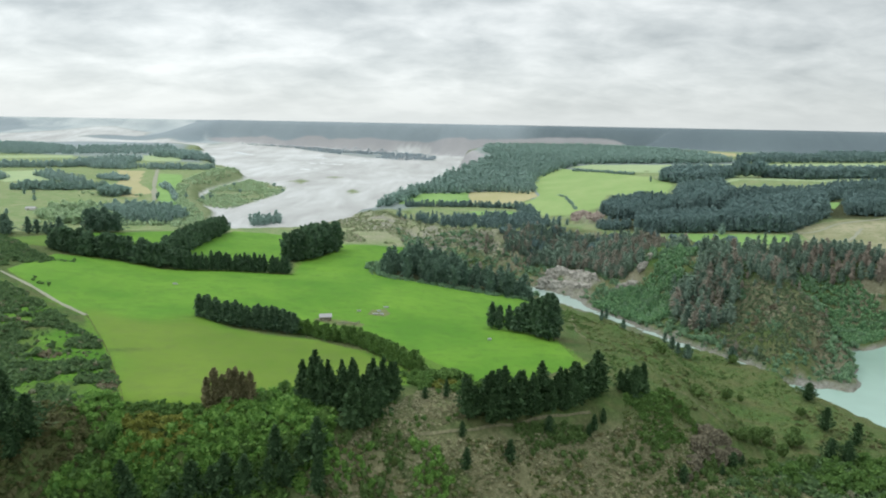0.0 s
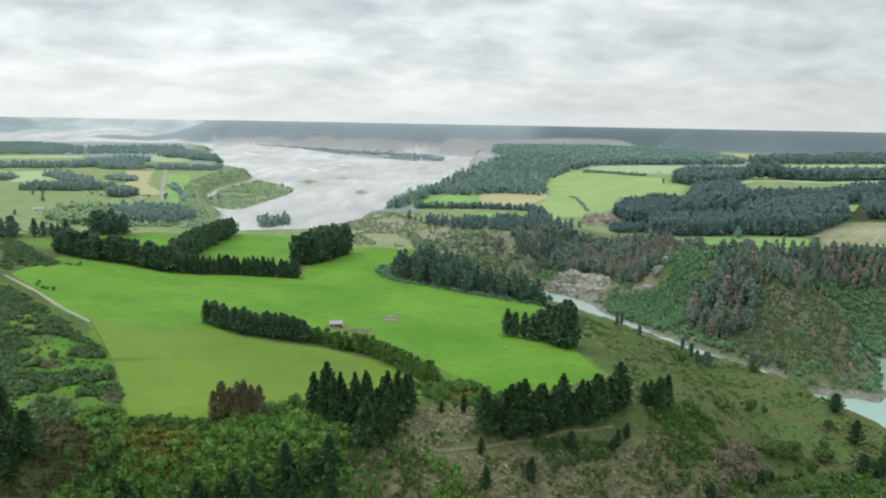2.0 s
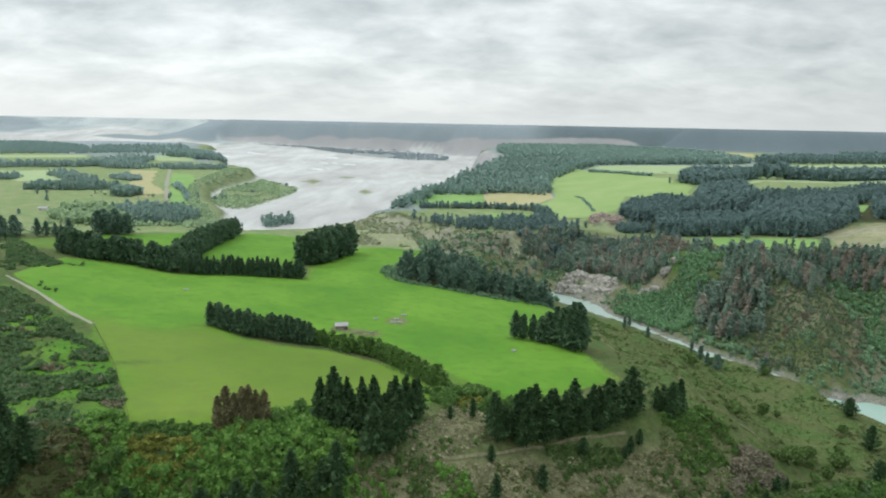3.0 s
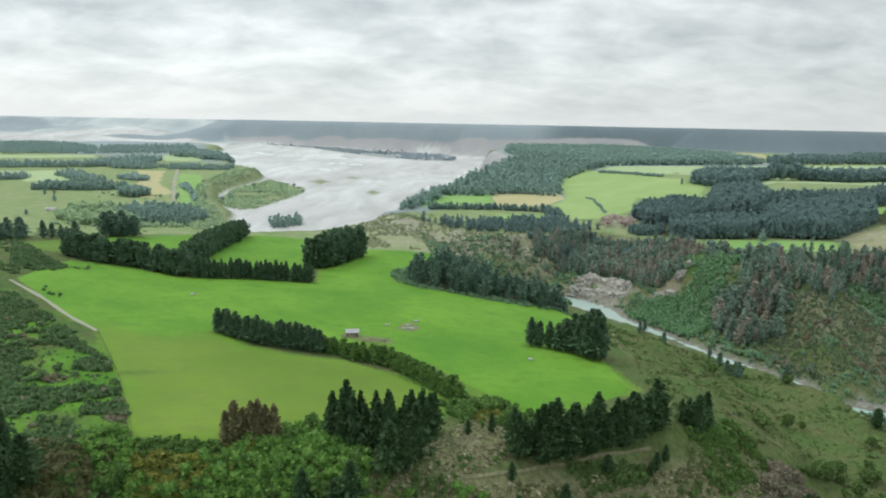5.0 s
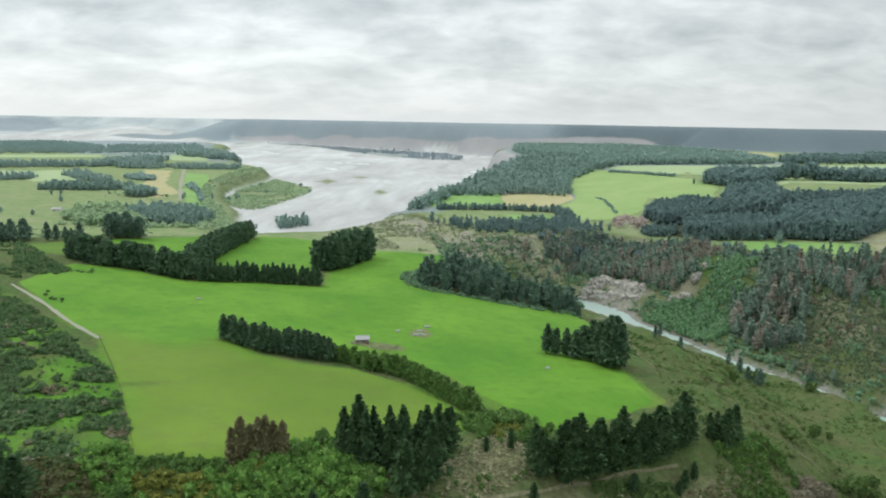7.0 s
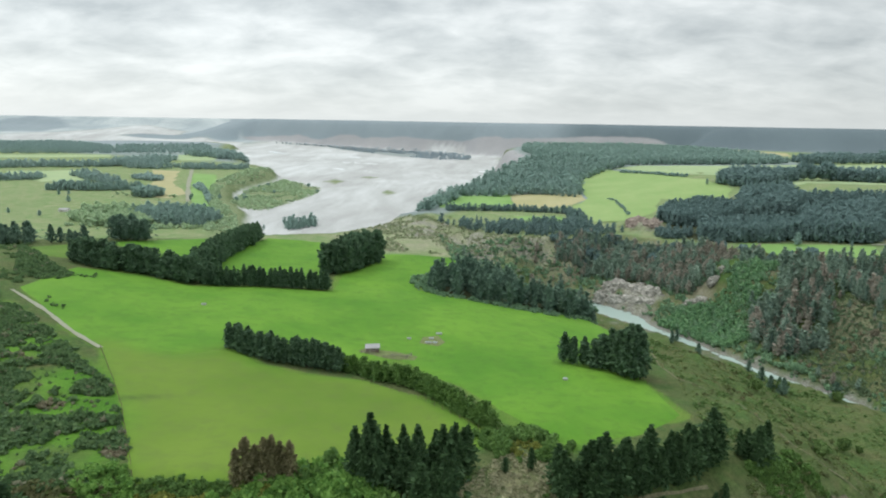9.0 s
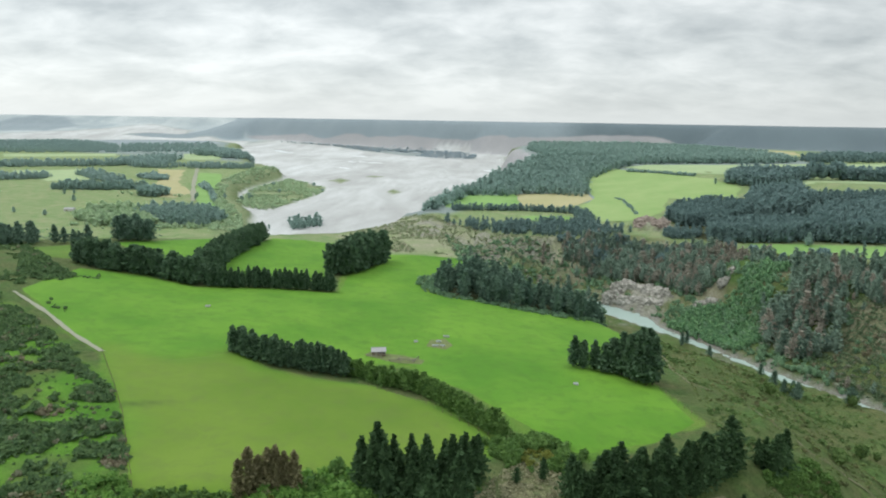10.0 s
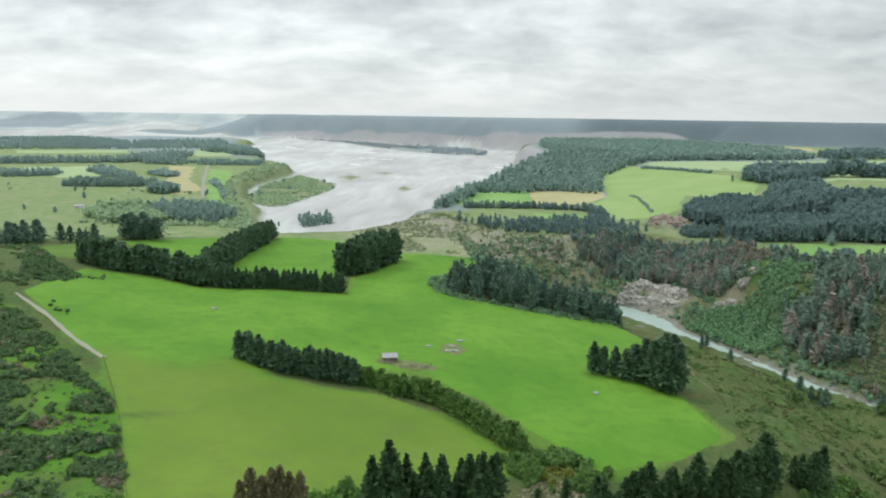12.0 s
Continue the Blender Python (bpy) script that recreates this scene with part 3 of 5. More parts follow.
def rand_in(poly, count, rng, gap=0.0):
    """Random places inside a plan outline, at least gap apart where it can be had."""
    p = np.array(poly, float)
    low, high = p.min(0), p.max(0)
    got, tries = np.zeros((0, 2)), 0
    while len(got) < count and tries < 60:
        q = low + rng.random((count * 2, 2)) * (high - low)
        q = q[inside(q[:, 0], q[:, 1], poly) > 0]
        if gap:
            cell = np.floor(np.concatenate([got, q]) / gap).astype(int)
            _, first = np.unique(cell, axis=0, return_index=True)
            got = np.concatenate([got, q])[np.sort(first)]
        else:
            got = np.concatenate([got, q])
        tries += 1
    return got[:count]


# ---------------------------------------------------------------- ground: one sheet, finer where it lies near


def make_land():
    az = np.concatenate([np.arange(-180, -42, 3.0), np.arange(-42, 42, 0.29), np.arange(42, 180, 3.0)])
    rad = np.concatenate([[0.01, 3.0, 7.0], 12 * np.exp(np.arange(0, 5.21, 0.0121)), 12 * np.exp(np.arange(5.215, 6.012, 0.0055))])
    a, r = np.meshgrid(np.radians(az), rad, indexing="ij")
    x, y = r * np.sin(a), r * np.cos(a)
    z = height(x, y)
    na, nr = x.shape
    ids = np.arange(na * nr).reshape(na, nr)
    nxt = np.roll(ids, -1, 0)
    faces = np.stack([ids[:, :-1], ids[:, 1:], nxt[:, 1:], nxt[:, :-1]], -1).reshape(-1, 4)
    verts = np.stack([x, y, z], -1).reshape(-1, 3)
    x, y, z = verts.T
    me = mesh_of("ground", verts, faces, GROUND, True)
    e = 3.0
    slope = np.hypot(height(x + e, y) - z, height(x, y + e) - z) / e
    mottle = fbm(x, y, 26, 4, 60)
    steep = step(0.32, 0.62, slope + 0.16 * mottle)
    far_bank = step(1200, 1500, y)
    high = inside(x, y, HIGH_PLAIN)
    # forest hangs down over the brow of the far cliffs in uneven tongues
    forest_line = np.interp(x, [-1450, -1150, -600, -100, 300, 640], [-32, -12, 2, 14, 36, 52]) + (15 * grain(0.8 * x - 0.6 * y, 0.1 * y, 170, 61) + 9 * grain(0.8 * x - 0.6 * y, 0.1 * y, 70, 62)) * (0.25 + 0.75 * step(250, -150, x))
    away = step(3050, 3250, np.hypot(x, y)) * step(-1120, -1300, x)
    west_river = away * step(-12, 12, inside(x, y, RIVER_WEST) + 25 * grain(x, y, 140, 63))
    tail = step(-12, 12, inside(x, y, TAIL) + 10 * grain(x, y, 90, 64))
    toe = 0.75 * step(-15, 25, inside(x, y, FAR_STRIP) + 25 * grain(x, y, 150, 65))
    isle = np.zeros(len(x))
    for shape in (ISLAND, SPIT, *ISLETS):
        isle = np.maximum(isle, step(-2, 6, inside(x, y, shape) + 9 * grain(x, y, 31, 81) + 6 * grain(x, y, 11, 82)))
    # rough green banks where the low flat runs down to the riverbed
    isle = np.maximum(isle, step(-36, -8, inside(x, y, LOWLAND)) * step(34, 10, inside(x, y, LOWLAND)) * step(680, 760, y))
    bed = z + 53 - bed_rise(x, y)
    cover = {
        "gravel": step(-16, -26, z) * step(590, 630, y) * step(-55, -75, x) * step(-260, -200, x) + step(4.5, 2.5, bed) * step(600, 720, y) * step(60, 0, x - 0.02 * y) * (1 - away) * (1 - toe) + west_river * (1 - tail),
        "turf": np.maximum(step(-10, 30, inside(x, y, LOWLAND)) * step(-52, -48, z) * step(500, 620, y),
                           np.maximum(step(480, 540, y) * step(-10, 10, inside(x, y, HOME_TERRACE)), step(-5, 10, inside(x, y, NORTH_TERRACE)))) * step(0.5, 0.25, slope),
        "bare": np.clip(steep * step(-0.35, 0.25, mottle) * (1 - far_bank) * step(420, 480, y) * step(-190, -130, x) + 0.4 * step(-6, 6, inside(x, y, SPUR_SCRUB)) * step(-0.1, 0.5, mottle)
                        + 0.85 * step(-5, 12, inside(x, y, SCARP)) * step(0.05, 0.5, mottle)
                        + np.exp(-((x - 103) / 7) ** 2 - ((y - 231) / 6) ** 2) + np.exp(-((x - 221) / 7) ** 2 - ((y - 423) / 9) ** 2)
                        + 0.9 * step(24, 14, -inside(x, y, LAKE)) * step(0.3, 0.7, slope) * step(-0.5, 0.1, mottle) * step(200, 225, x + 0.3 * (y - 360)), 0, 1),
        "rock": np.maximum.reduce([step(-3, 3, inside(x, y, WHITE_BLUFF) + 6 * mottle), 0.8 * step(-3, 3, inside(x, y, BLUFF2) + 6 * mottle)]) * step(-0.25, 0.3, fbm(x, y, 7, 3, 71))
        + 0.85 * step(-4, 5, inside(x, y, NORTH_SCARP) + 9 * mottle) * step(-0.6, 0.1, fbm(x, y, 12, 3, 72))
        + 0.8 * np.exp(-((x - 162) / 18) ** 2 - ((y - 708) / 22) ** 2) * step(-0.5, 0.2, fbm(x, y, 6, 3, 75)),
        "hazed_wood": np.maximum.reduce([step(2, 4, bed) * step(3000, 3200, y) * (1 - away), step(-165, -135, high) * step(1500, 1700, y), tail, toe,
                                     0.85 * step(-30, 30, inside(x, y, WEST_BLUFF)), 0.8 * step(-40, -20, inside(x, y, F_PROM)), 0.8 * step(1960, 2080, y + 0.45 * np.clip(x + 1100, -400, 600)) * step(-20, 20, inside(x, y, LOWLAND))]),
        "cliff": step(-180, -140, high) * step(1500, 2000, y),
        "hang": np.clip(0.5 + (forest_line - z) / 70, 0, 1) * step(700, 560, x) * step(-1500, -1380, x),
        "slip": step(-4, 6, inside(x, y, RIVER_SLIP) + 9 * mottle),
        # distant land west of the river, coloured pale as if seen through haze
        "haze_tint": away * (1 - west_river),
        "hazed_dark_wood": step(-165, -135, high) * step(1500, 1700, y) * step(240, 420, x),
        "isle": isle,
        "khaki": 0.95 * step(-10, 8, inside(x, y, SHELF) + 8 * mottle),
        "tan": 0.8 * step(-3, 5, inside(x, y, HILLOCK)) * step(-0.6, 0.2, mottle) + step(-8, 6, inside(x, y, SCARP)) * step(-0.35, 0.3, mottle + 0.5 * grain(x + 0.8 * y, y * 0.4, 5, 73)),
        "shore": step(3.4, 1.4, z - WATER_Z + 1.5 * grain(x, y, 6, 74)) * step(590, 560, y) * step(80, 95, x) * step(330, 350, y),
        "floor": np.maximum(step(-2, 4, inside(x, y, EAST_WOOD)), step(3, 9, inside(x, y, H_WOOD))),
        "verge": np.maximum(step(-7, 4, inside(x, y, UPPER_FIELD) + 4 * mottle), step(-5, 3, inside(x, y, NEAR_FIELD) + 3 * mottle)),
        "lush": step(-6, 4, inside(x, y, WEST_SCRUB) + 4 * mottle) * step(-1.0, 0.0, mottle),
    }
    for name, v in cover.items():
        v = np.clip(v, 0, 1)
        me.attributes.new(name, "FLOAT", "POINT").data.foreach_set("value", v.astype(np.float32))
    return tagged(new("ground", me), "rolling ground of scrub, bare scarps and grey river gravel", "ground", kind="structure")


def sheet(name, poly, material, label, category, lift=0.25, cell=6.0, flat=None, kind="structure"):
    """A patch of ground cover that follows the land within an outline."""
    from mathutils.geometry import delaunay_2d_cdt
    edge = []
    for p, q in zip(poly, poly[1:] + poly[:1]):
        k = max(1, int(math.dist(p, q) / cell))
        for i in range(k):
            edge.append((p[0] + (q[0] - p[0]) * i / k, p[1] + (q[1] - p[1]) * i / k))
    e = np.array(edge)
    e = e + np.stack([grain(e[:, 0], e[:, 1], 14, 5), grain(e[:, 0], e[:, 1], 14, 6)], -1) * (1.2 if cell < 20 else 5.0) * min(1.0, cell * 0.2)
    low, high = e.min(0), e.max(0)
    gx, gy = np.meshgrid(np.arange(low[0], high[0], cell), np.arange(low[1], high[1], cell))
    gx, gy = gx.ravel() + 0.31, gy.ravel() + 0.17
    keep = inside(gx, gy, [tuple(v) for v in e]) > cell * 0.4
    pts = np.vstack([e, np.stack([gx[keep], gy[keep]], -1)])
    n = len(e)
    vs, _, fs, *_ = delaunay_2d_cdt([Vector(p) for p in pts], [], [list(range(n))], 1, 1e-4)
    v = np.array([(p.x, p.y) for p in vs])
    # the rim dips into the ground, so that the cover runs out raggedly
    rim = np.where(inside(v[:, 0], v[:, 1], [tuple(q) for q in e]) < 0.05, -0.35 if cell > 2.1 else 0.0, 0.0)
    z = height(v[:, 0], v[:, 1]) + lift + rim if flat is None else np.full(len(v), flat)
    me = mesh_of(name, np.column_stack([v, z]), [f[:3] for f in fs], material, True)
    if material is PASTURE:
        x, y = v.T
        wet, _ = line_dist(x, y, [(-122, 217), (-112, 221.5), (-99, 226.5)])
        cover = {"grazed": step(-13, 11, inside(x, y, NEAR_FIELD) + 5 * grain(x, y, 19, 91)),
                 "damp": 0.8 * np.exp(-(wet / (1.6 + 0.5 * grain(x, y, 4, 92))) ** 2) * step(-99, -116, x)}
        for key, value in cover.items():
            me.attributes.new(key, "FLOAT", "POINT").data.foreach_set("value", value.astype(np.float32))
    return tagged(new(name, me), label, category, kind=kind)


def ribbon(name, line, width, material, label, category, lift=0.2, gap=3.0):
    """A road, lane or track that follows the land."""
    pts = []
    for p, q in zip(line[:-1], line[1:]):
        k = max(2, int(math.dist(p, q) / gap))
        pts += [(p[0] + (q[0] - p[0]) * i / k, p[1] + (q[1] - p[1]) * i / k) for i in range(k)]
    c = np.array(pts + [line[-1]], float)
    for _ in range(6):
        c[1:-1] = 0.25 * c[:-2] + 0.5 * c[1:-1] + 0.25 * c[2:]
    d = np.gradient(c, axis=0)
    side = np.stack([-d[:, 1], d[:, 0]], -1) / np.linalg.norm(d, axis=1)[:, None]
    w = width * (0.5 + 0.16 * grain(c[:, 0], c[:, 1], 5, 8) + 0.1 * grain(c[:, 0], c[:, 1], 2, 9))[:, None]
    across = [c + side * w * s for s in (-1, -0.35, 0.35, 1)]
    v = np.stack(across, 1).reshape(-1, 2)
    z = height(v[:, 0], v[:, 1]) + lift
    ids = np.arange(len(v)).reshape(-1, 4)
    f = np.stack([ids[:-1, :-1], ids[:-1, 1:], ids[1:, 1:], ids[1:, :-1]], -1).reshape(-1, 4)
    return tagged(new(name, mesh_of(name, np.column_stack([v, z]), f, material, True)), label, category, kind="structure")


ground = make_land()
sheet("river_water", [(-400, 560), (-3000, 1500), (-4700, 3200), (-3200, 4500), (-500, 3400), (100, 2900), (150, 1500), (0, 900), (-60, 640)], BRAIDS,
      "pale braided river channels among grey gravel bars", "river", flat=-53.75, cell=120)
sheet("gorge_water", [(196, 372), (150, 350), (180, 320), (240, 200), (300, 120), (460, 200), (420, 420), (300, 470), (225, 440)], RIVER,
      "turquoise glacial river in the gorge", "river", flat=WATER_Z, cell=20)
sheet("river_rapids", [(40, 620), (30, 560), (110, 440), (150, 350), (196, 372), (225, 440), (160, 500), (110, 590)], RAPIDS,
      "grey-white broken water of the gorge rapids", "river", flat=WATER_Z, cell=20)

# ---------------------------------------------------------------- fields, flats, lanes
for poly, mat, label in (
        (NEAR_FIELD, PASTURE, "closely grazed yellow-green paddock with faint wheel lines"),
        (UPPER_FIELD, PASTURE, "wide bright green pasture on the river terrace"),
        (BELT_FIELD, PASTURE, "bright green paddock framed by pine shelter belts"),
        (BACK_FIELD, PASTURE, "narrow green paddock behind the shelter belt"),
        (WEST_FIELD, PASTURE_DULL, "small green paddock below the scrubby hill")):
    sheet("pasture", poly, mat, label, "pasture", 0.24 if poly is NEAR_FIELD else 0.27, 2.2 if poly is NEAR_FIELD else 3.6)
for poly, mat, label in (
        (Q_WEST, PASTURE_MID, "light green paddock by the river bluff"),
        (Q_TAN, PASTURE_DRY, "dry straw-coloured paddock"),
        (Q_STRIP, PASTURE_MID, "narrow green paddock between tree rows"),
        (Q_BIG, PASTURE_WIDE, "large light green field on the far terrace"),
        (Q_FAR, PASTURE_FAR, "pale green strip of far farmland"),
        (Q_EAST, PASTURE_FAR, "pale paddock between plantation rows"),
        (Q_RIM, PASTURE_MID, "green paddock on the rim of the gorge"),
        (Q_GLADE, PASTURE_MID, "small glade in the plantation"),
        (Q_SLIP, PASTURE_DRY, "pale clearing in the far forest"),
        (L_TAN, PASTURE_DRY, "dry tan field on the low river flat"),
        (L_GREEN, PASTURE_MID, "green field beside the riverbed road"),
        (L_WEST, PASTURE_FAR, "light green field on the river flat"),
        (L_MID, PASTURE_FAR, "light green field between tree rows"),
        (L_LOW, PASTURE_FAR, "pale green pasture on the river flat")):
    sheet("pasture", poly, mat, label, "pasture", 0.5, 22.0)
sheet("felled_ground", LOGGED, CUTOVER, "pale felled forest ground with slash and tracks", "clearing", 0.5, 9.0)
ribbon("lane", LANE, 2.0, LANE_DUST, "pale gravel farm lane down the hillside", "lane")
ribbon("track", TRACK, 0.9, TRACK_DUST, "brown earth track along the terrace edge", "track")
ribbon("path", EAST_PATH, 0.9, TRACK_DUST, "faint earth path beside the pasture", "path")
ribbon("old_track", OLD_TRACK, 0.7, TRACK_DUST, "overgrown old track down the open slope", "track")
ribbon("road", ROAD, 7, LANE_DUST, "pale gravel road on the river flat", "road", 0.8, 20)
for line in ([(316, 593), (340, 585), (372, 612), (420, 612)], [(318, 560), (345, 545), (380, 585)]):
    ribbon("logging_track", line, 3.0, LANE_DUST, "pale earth track through felled forest", "track", 0.75, 6)

# ---------------------------------------------------------------- trees


def tube(line, radii, sides=6):
    """A tapered tube along a line of points."""
    v, f = [], []
    for k, (p, r) in enumerate(zip(line, radii)):
        for i in range(sides):
            a = 2 * math.pi * i / sides
            v.append((p[0] + r * math.cos(a), p[1] + r * math.sin(a), p[2]))
            if k:
                j = (i + 1) % sides
                f.append(((k - 1) * sides + i, (k - 1) * sides + j, k * sides + j, k * sides + i))
    return np.array(v, float), np.array(f, int)


def sprays(centre, way, size, rng, wide=0.55):
    """One bent leaf spray (two quads sharing an edge) at each centre, pointing along way."""
    n = len(centre)
    side = np.cross(way, rng.normal(size=(n, 3)))
    side /= np.linalg.norm(side, axis=1)[:, None] + 1e-9
    up = np.cross(side, way)
    s = (size * (0.7 + 0.6 * rng.random(n)))[:, None]
    a, b, c = centre - way * s * 0.5, centre + up * s * 0.12, centre + way * s * 0.5
    w = side * s * wide * 0.5
    v = np.stack([a - w * 0.6, a + w * 0.6, b + w, b - w, c + w * 0.45, c - w * 0.45], 1).reshape(-1, 3)
    i = np.arange(n)[:, None] * 6
    f = np.concatenate([i + [0, 1, 2, 3], i + [3, 2, 4, 5]])
    return v, f


def blades(centre, way, size, rng, wide=0.6):
    """One flat leaf blade at each centre, for plants seen from afar."""
    n = len(centre)
    side = np.cross(way, rng.normal(size=(n, 3)))
    side /= np.linalg.norm(side, axis=1)[:, None] + 1e-9
    s = (size * (0.7 + 0.6 * rng.random(n)))[:, None]
    a, c, w = centre - way * s * 0.5, centre + way * s * 0.5, side * s * wide * 0.5
    v = np.stack([a - w * 0.8, a + w * 0.8, c + w * 0.6, c - w * 0.6], 1).reshape(-1, 3)
    return v, np.arange(n)[:, None] * 4 + [0, 1, 2, 3]


def core(rings, sides, rng, wobble=0.2):
    """The dense inside of a crown: a lumpy closed lathe of (radius, height) rings."""
    v, f = [], []
    for k, (r, z) in enumerate(rings):
        for i in range(sides):
            a = 2 * math.pi * (i + 0.5 * (k % 2)) / sides
            q = r * (1 + wobble * rng.normal())
            v.append((q * math.cos(a), q * math.sin(a), z))
            if k:
                j = (i + 1) % sides
                f.append(((k - 1) * sides + i, (k - 1) * sides + j, k * sides + j, k * sides + i))
    return np.array(v, float), np.array(f, int)


def join(*pieces):
    v, f, at = [], [], 0
    for pv, pf in pieces:
        v.append(pv), f.append(pf + at)
        at += len(pv)
    return np.concatenate(v), np.concatenate(f)


def pine_shape(rng, h=1.0, spread=0.2, count=420, size=0.075, sides=7, base=0.08, blunt=0.75, far=False, rings=6):
    """A conifer of height 1: whorled branches that droop, an uneven outline and a ragged tip."""
    if far:
        z = base + (1 - base) * rng.random(count) ** 0.85
        a = rng.random(count) * 2 * math.pi
        reach, droop = 0.62 + 0.45 * rng.random(count), 0
    else:
        # branches in whorls, each with its own length, bare near the stem
        whorls, arms = 24, 9
        k, j = rng.integers(whorls, size=count), rng.integers(arms, size=count)
        length, turn = 0.62 + 0.5 * rng.random((whorls, arms)), rng.random((whorls, arms)) * 0.8
        along_arm = 0.3 + 0.7 * rng.random(count) ** 0.7
        z = base + (1 - base) * ((k + 0.5) / whorls) ** 0.92 + 0.016 * rng.normal(size=count)
        a = (j + turn[k, j]) * 2 * math.pi / arms + k * 1.1 + 0.2 * rng.normal(size=count)
        reach, droop = along_arm * length[k, j], 0.05 * along_arm
        z = np.clip(z, base, 0.995)
    lean = rng.random() * 6.28
    lobe = 1 + 0.12 * np.sin(z * 23 + rng.random() * 6) + 0.13 * np.sin(z * 9 + rng.random() * 6)
    prof = spread * (1 - ((z - base) / (1 - base)) ** 1.3) ** blunt * np.minimum(1, 0.55 + (z - base) * 3) * lobe
    prof = prof * (1 + 0.22 * np.sin(a * 2 + lean) + 0.16 * np.sin(a * 5 + z * 11))
    r = prof * reach * (1 if far else 1.1) + 0.008
    z = z + droop * (0.4 - z)
    c = np.stack([r * np.cos(a), r * np.sin(a), z], -1)
    way = np.stack([np.cos(a), np.sin(a), 0.15 + 0.9 * z - 0.45 + 0.3 * rng.normal(size=count)], -1)
    way += 0.35 * rng.normal(size=way.shape)
    way /= np.linalg.norm(way, axis=1)[:, None]
    leaf = (blades if far else sprays)(c, way, size, rng, 0.6)
    zz = np.linspace(base, 0.97, rings)
    lathe = [(max(0.004, spread * (0.6 if far else 0.5) * (1 - ((q - base) / (1 - base)) ** 1.3) ** blunt * min(1, 0.5 + (q - base) * 3)), q) for q in zz]
    return join(leaf, core([(0.005, base)] + lathe, sides, rng))


def round_shape(rng, count=420, size=0.16, tall=1.0, sides=8, low=0.1, far=False):
    """A broadleaf crown about 1 high and 1 wide: several overlapping lobes with gaps."""
    lobes = [(0, 0, 0.55, 0.36)] + [(0.26 * math.cos(k * 2.1 + rng.random()), 0.26 * math.sin(k * 2.1 + rng.random()), 0.33 + 0.35 * rng.random(), 0.2 + 0.1 * rng.random())
                                    for k in range(5)]
    vs = []
    for x, y, z, r in lobes:
        n = int(count * r * r / sum(q[3] ** 2 for q in lobes))
        d = rng.normal(size=(n, 3))
        d /= np.linalg.norm(d, axis=1)[:, None]
        d[:, 2] = np.where(d[:, 2] < -0.35, -d[:, 2], d[:, 2])
        c = np.array([x, y, z]) + d * r * (0.85 + 0.3 * rng.random((n, 1)))
        way = d + 0.8 * rng.normal(size=d.shape)
        way /= np.linalg.norm(way, axis=1)[:, None]
        vs.append((blades if far else sprays)(c, way, size, rng, 0.8))
    lathe = [(0.3, low), (0.36, 0.42), (0.24, 0.74), (0.02, 0.86)] if far else [(0.01, low), (0.24, low + 0.1), (0.36, 0.4), (0.33, 0.62), (0.2, 0.8), (0.02, 0.88)]
    body = core(lathe, sides, rng, 0.18)
    v, f = join(*vs, body)
    v[:, 2] *= tall
    return v, f


def crowd(name, shapes, places, sizes, material, label, category, seed, wide=1.0, sink=0.4, dead=0.0, group=""):
    """Many plants that nobody could count, as one mesh. sizes: heights in metres."""
    rng = np.random.default_rng(seed)
    if len(places) == 0:
        return None
    z = height(places[:, 0], places[:, 1]) - sink
    pick, turn = rng.integers(len(shapes), size=len(places)), rng.random(len(places)) * 6.28
    vs, fs, ts, at = [], [], [], 0
    tint = rng.random(len(places)) * 0.7
    if dead:
        patch = fbm(places[:, 0], places[:, 1], 30, 2, seed)
        tint = np.where(rng.random(len(places)) < dead * (1 + patch), 1.0, tint)
    for k, (sv, sf) in enumerate(shapes):
        idx = np.nonzero(pick == k)[0]
        if len(idx) == 0:
            continue
        c, s = np.cos(turn[idx])[:, None], np.sin(turn[idx])[:, None]
        hgt = sizes[idx][:, None]
        w = hgt * wide * (0.85 + 0.3 * rng.random((len(idx), 1)))
        x = (sv[:, 0] * c - sv[:, 1] * s) * w + places[idx, 0][:, None]
        y = (sv[:, 0] * s + sv[:, 1] * c) * w + places[idx, 1][:, None]
        zz = sv[:, 2] * hgt + z[idx][:, None]
        vs.append(np.stack([x, y, zz], -1).reshape(-1, 3))
        fs.append((sf[None] + (np.arange(len(idx)) * len(sv))[:, None, None] + at).reshape(-1, 4))
        ts.append(np.repeat(tint[idx], len(sv)))
        at += len(idx) * len(sv)
    me = mesh_of(name, np.concatenate(vs), np.concatenate(fs), material, False, np.concatenate(ts))
    return tagged(new(name, me), label, category, group, "stuff")


shape_rng = np.random.default_rng(11)
MID_PINES = [pine_shape(shape_rng, spread=0.23 + 0.05 * k, count=38, size=0.21, sides=5, far=True, rings=4) for k in range(4)]
FAR_PINES = [pine_shape(shape_rng, spread=0.24 + 0.06 * k, count=13, size=0.255, sides=4, far=True, rings=3) for k in range(3)]
SPIRES = [pine_shape(shape_rng, spread=0.17 + 0.03 * k, count=88, size=0.135, sides=6, rings=5, blunt=0.9, far=True) for k in range(5)]
MID_BUSH = [round_shape(shape_rng, 70, 0.30, 0.8 + 0.1 * k, 5, far=True) for k in range(4)]
NEAR_BUSH = [round_shape(shape_rng, 56, 0.28, 0.8 + 0.1 * k, 6, far=True) for k in range(5)]
FAR_BUSH = [round_shape(shape_rng, 20, 0.46, 0.8 + 0.1 * k, 4, far=True) for k in range(4)]
FINE_BUSH = [round_shape(shape_rng, 21, 0.41, 0.9 + 0.12 * k, 5, far=True) for k in range(5)]


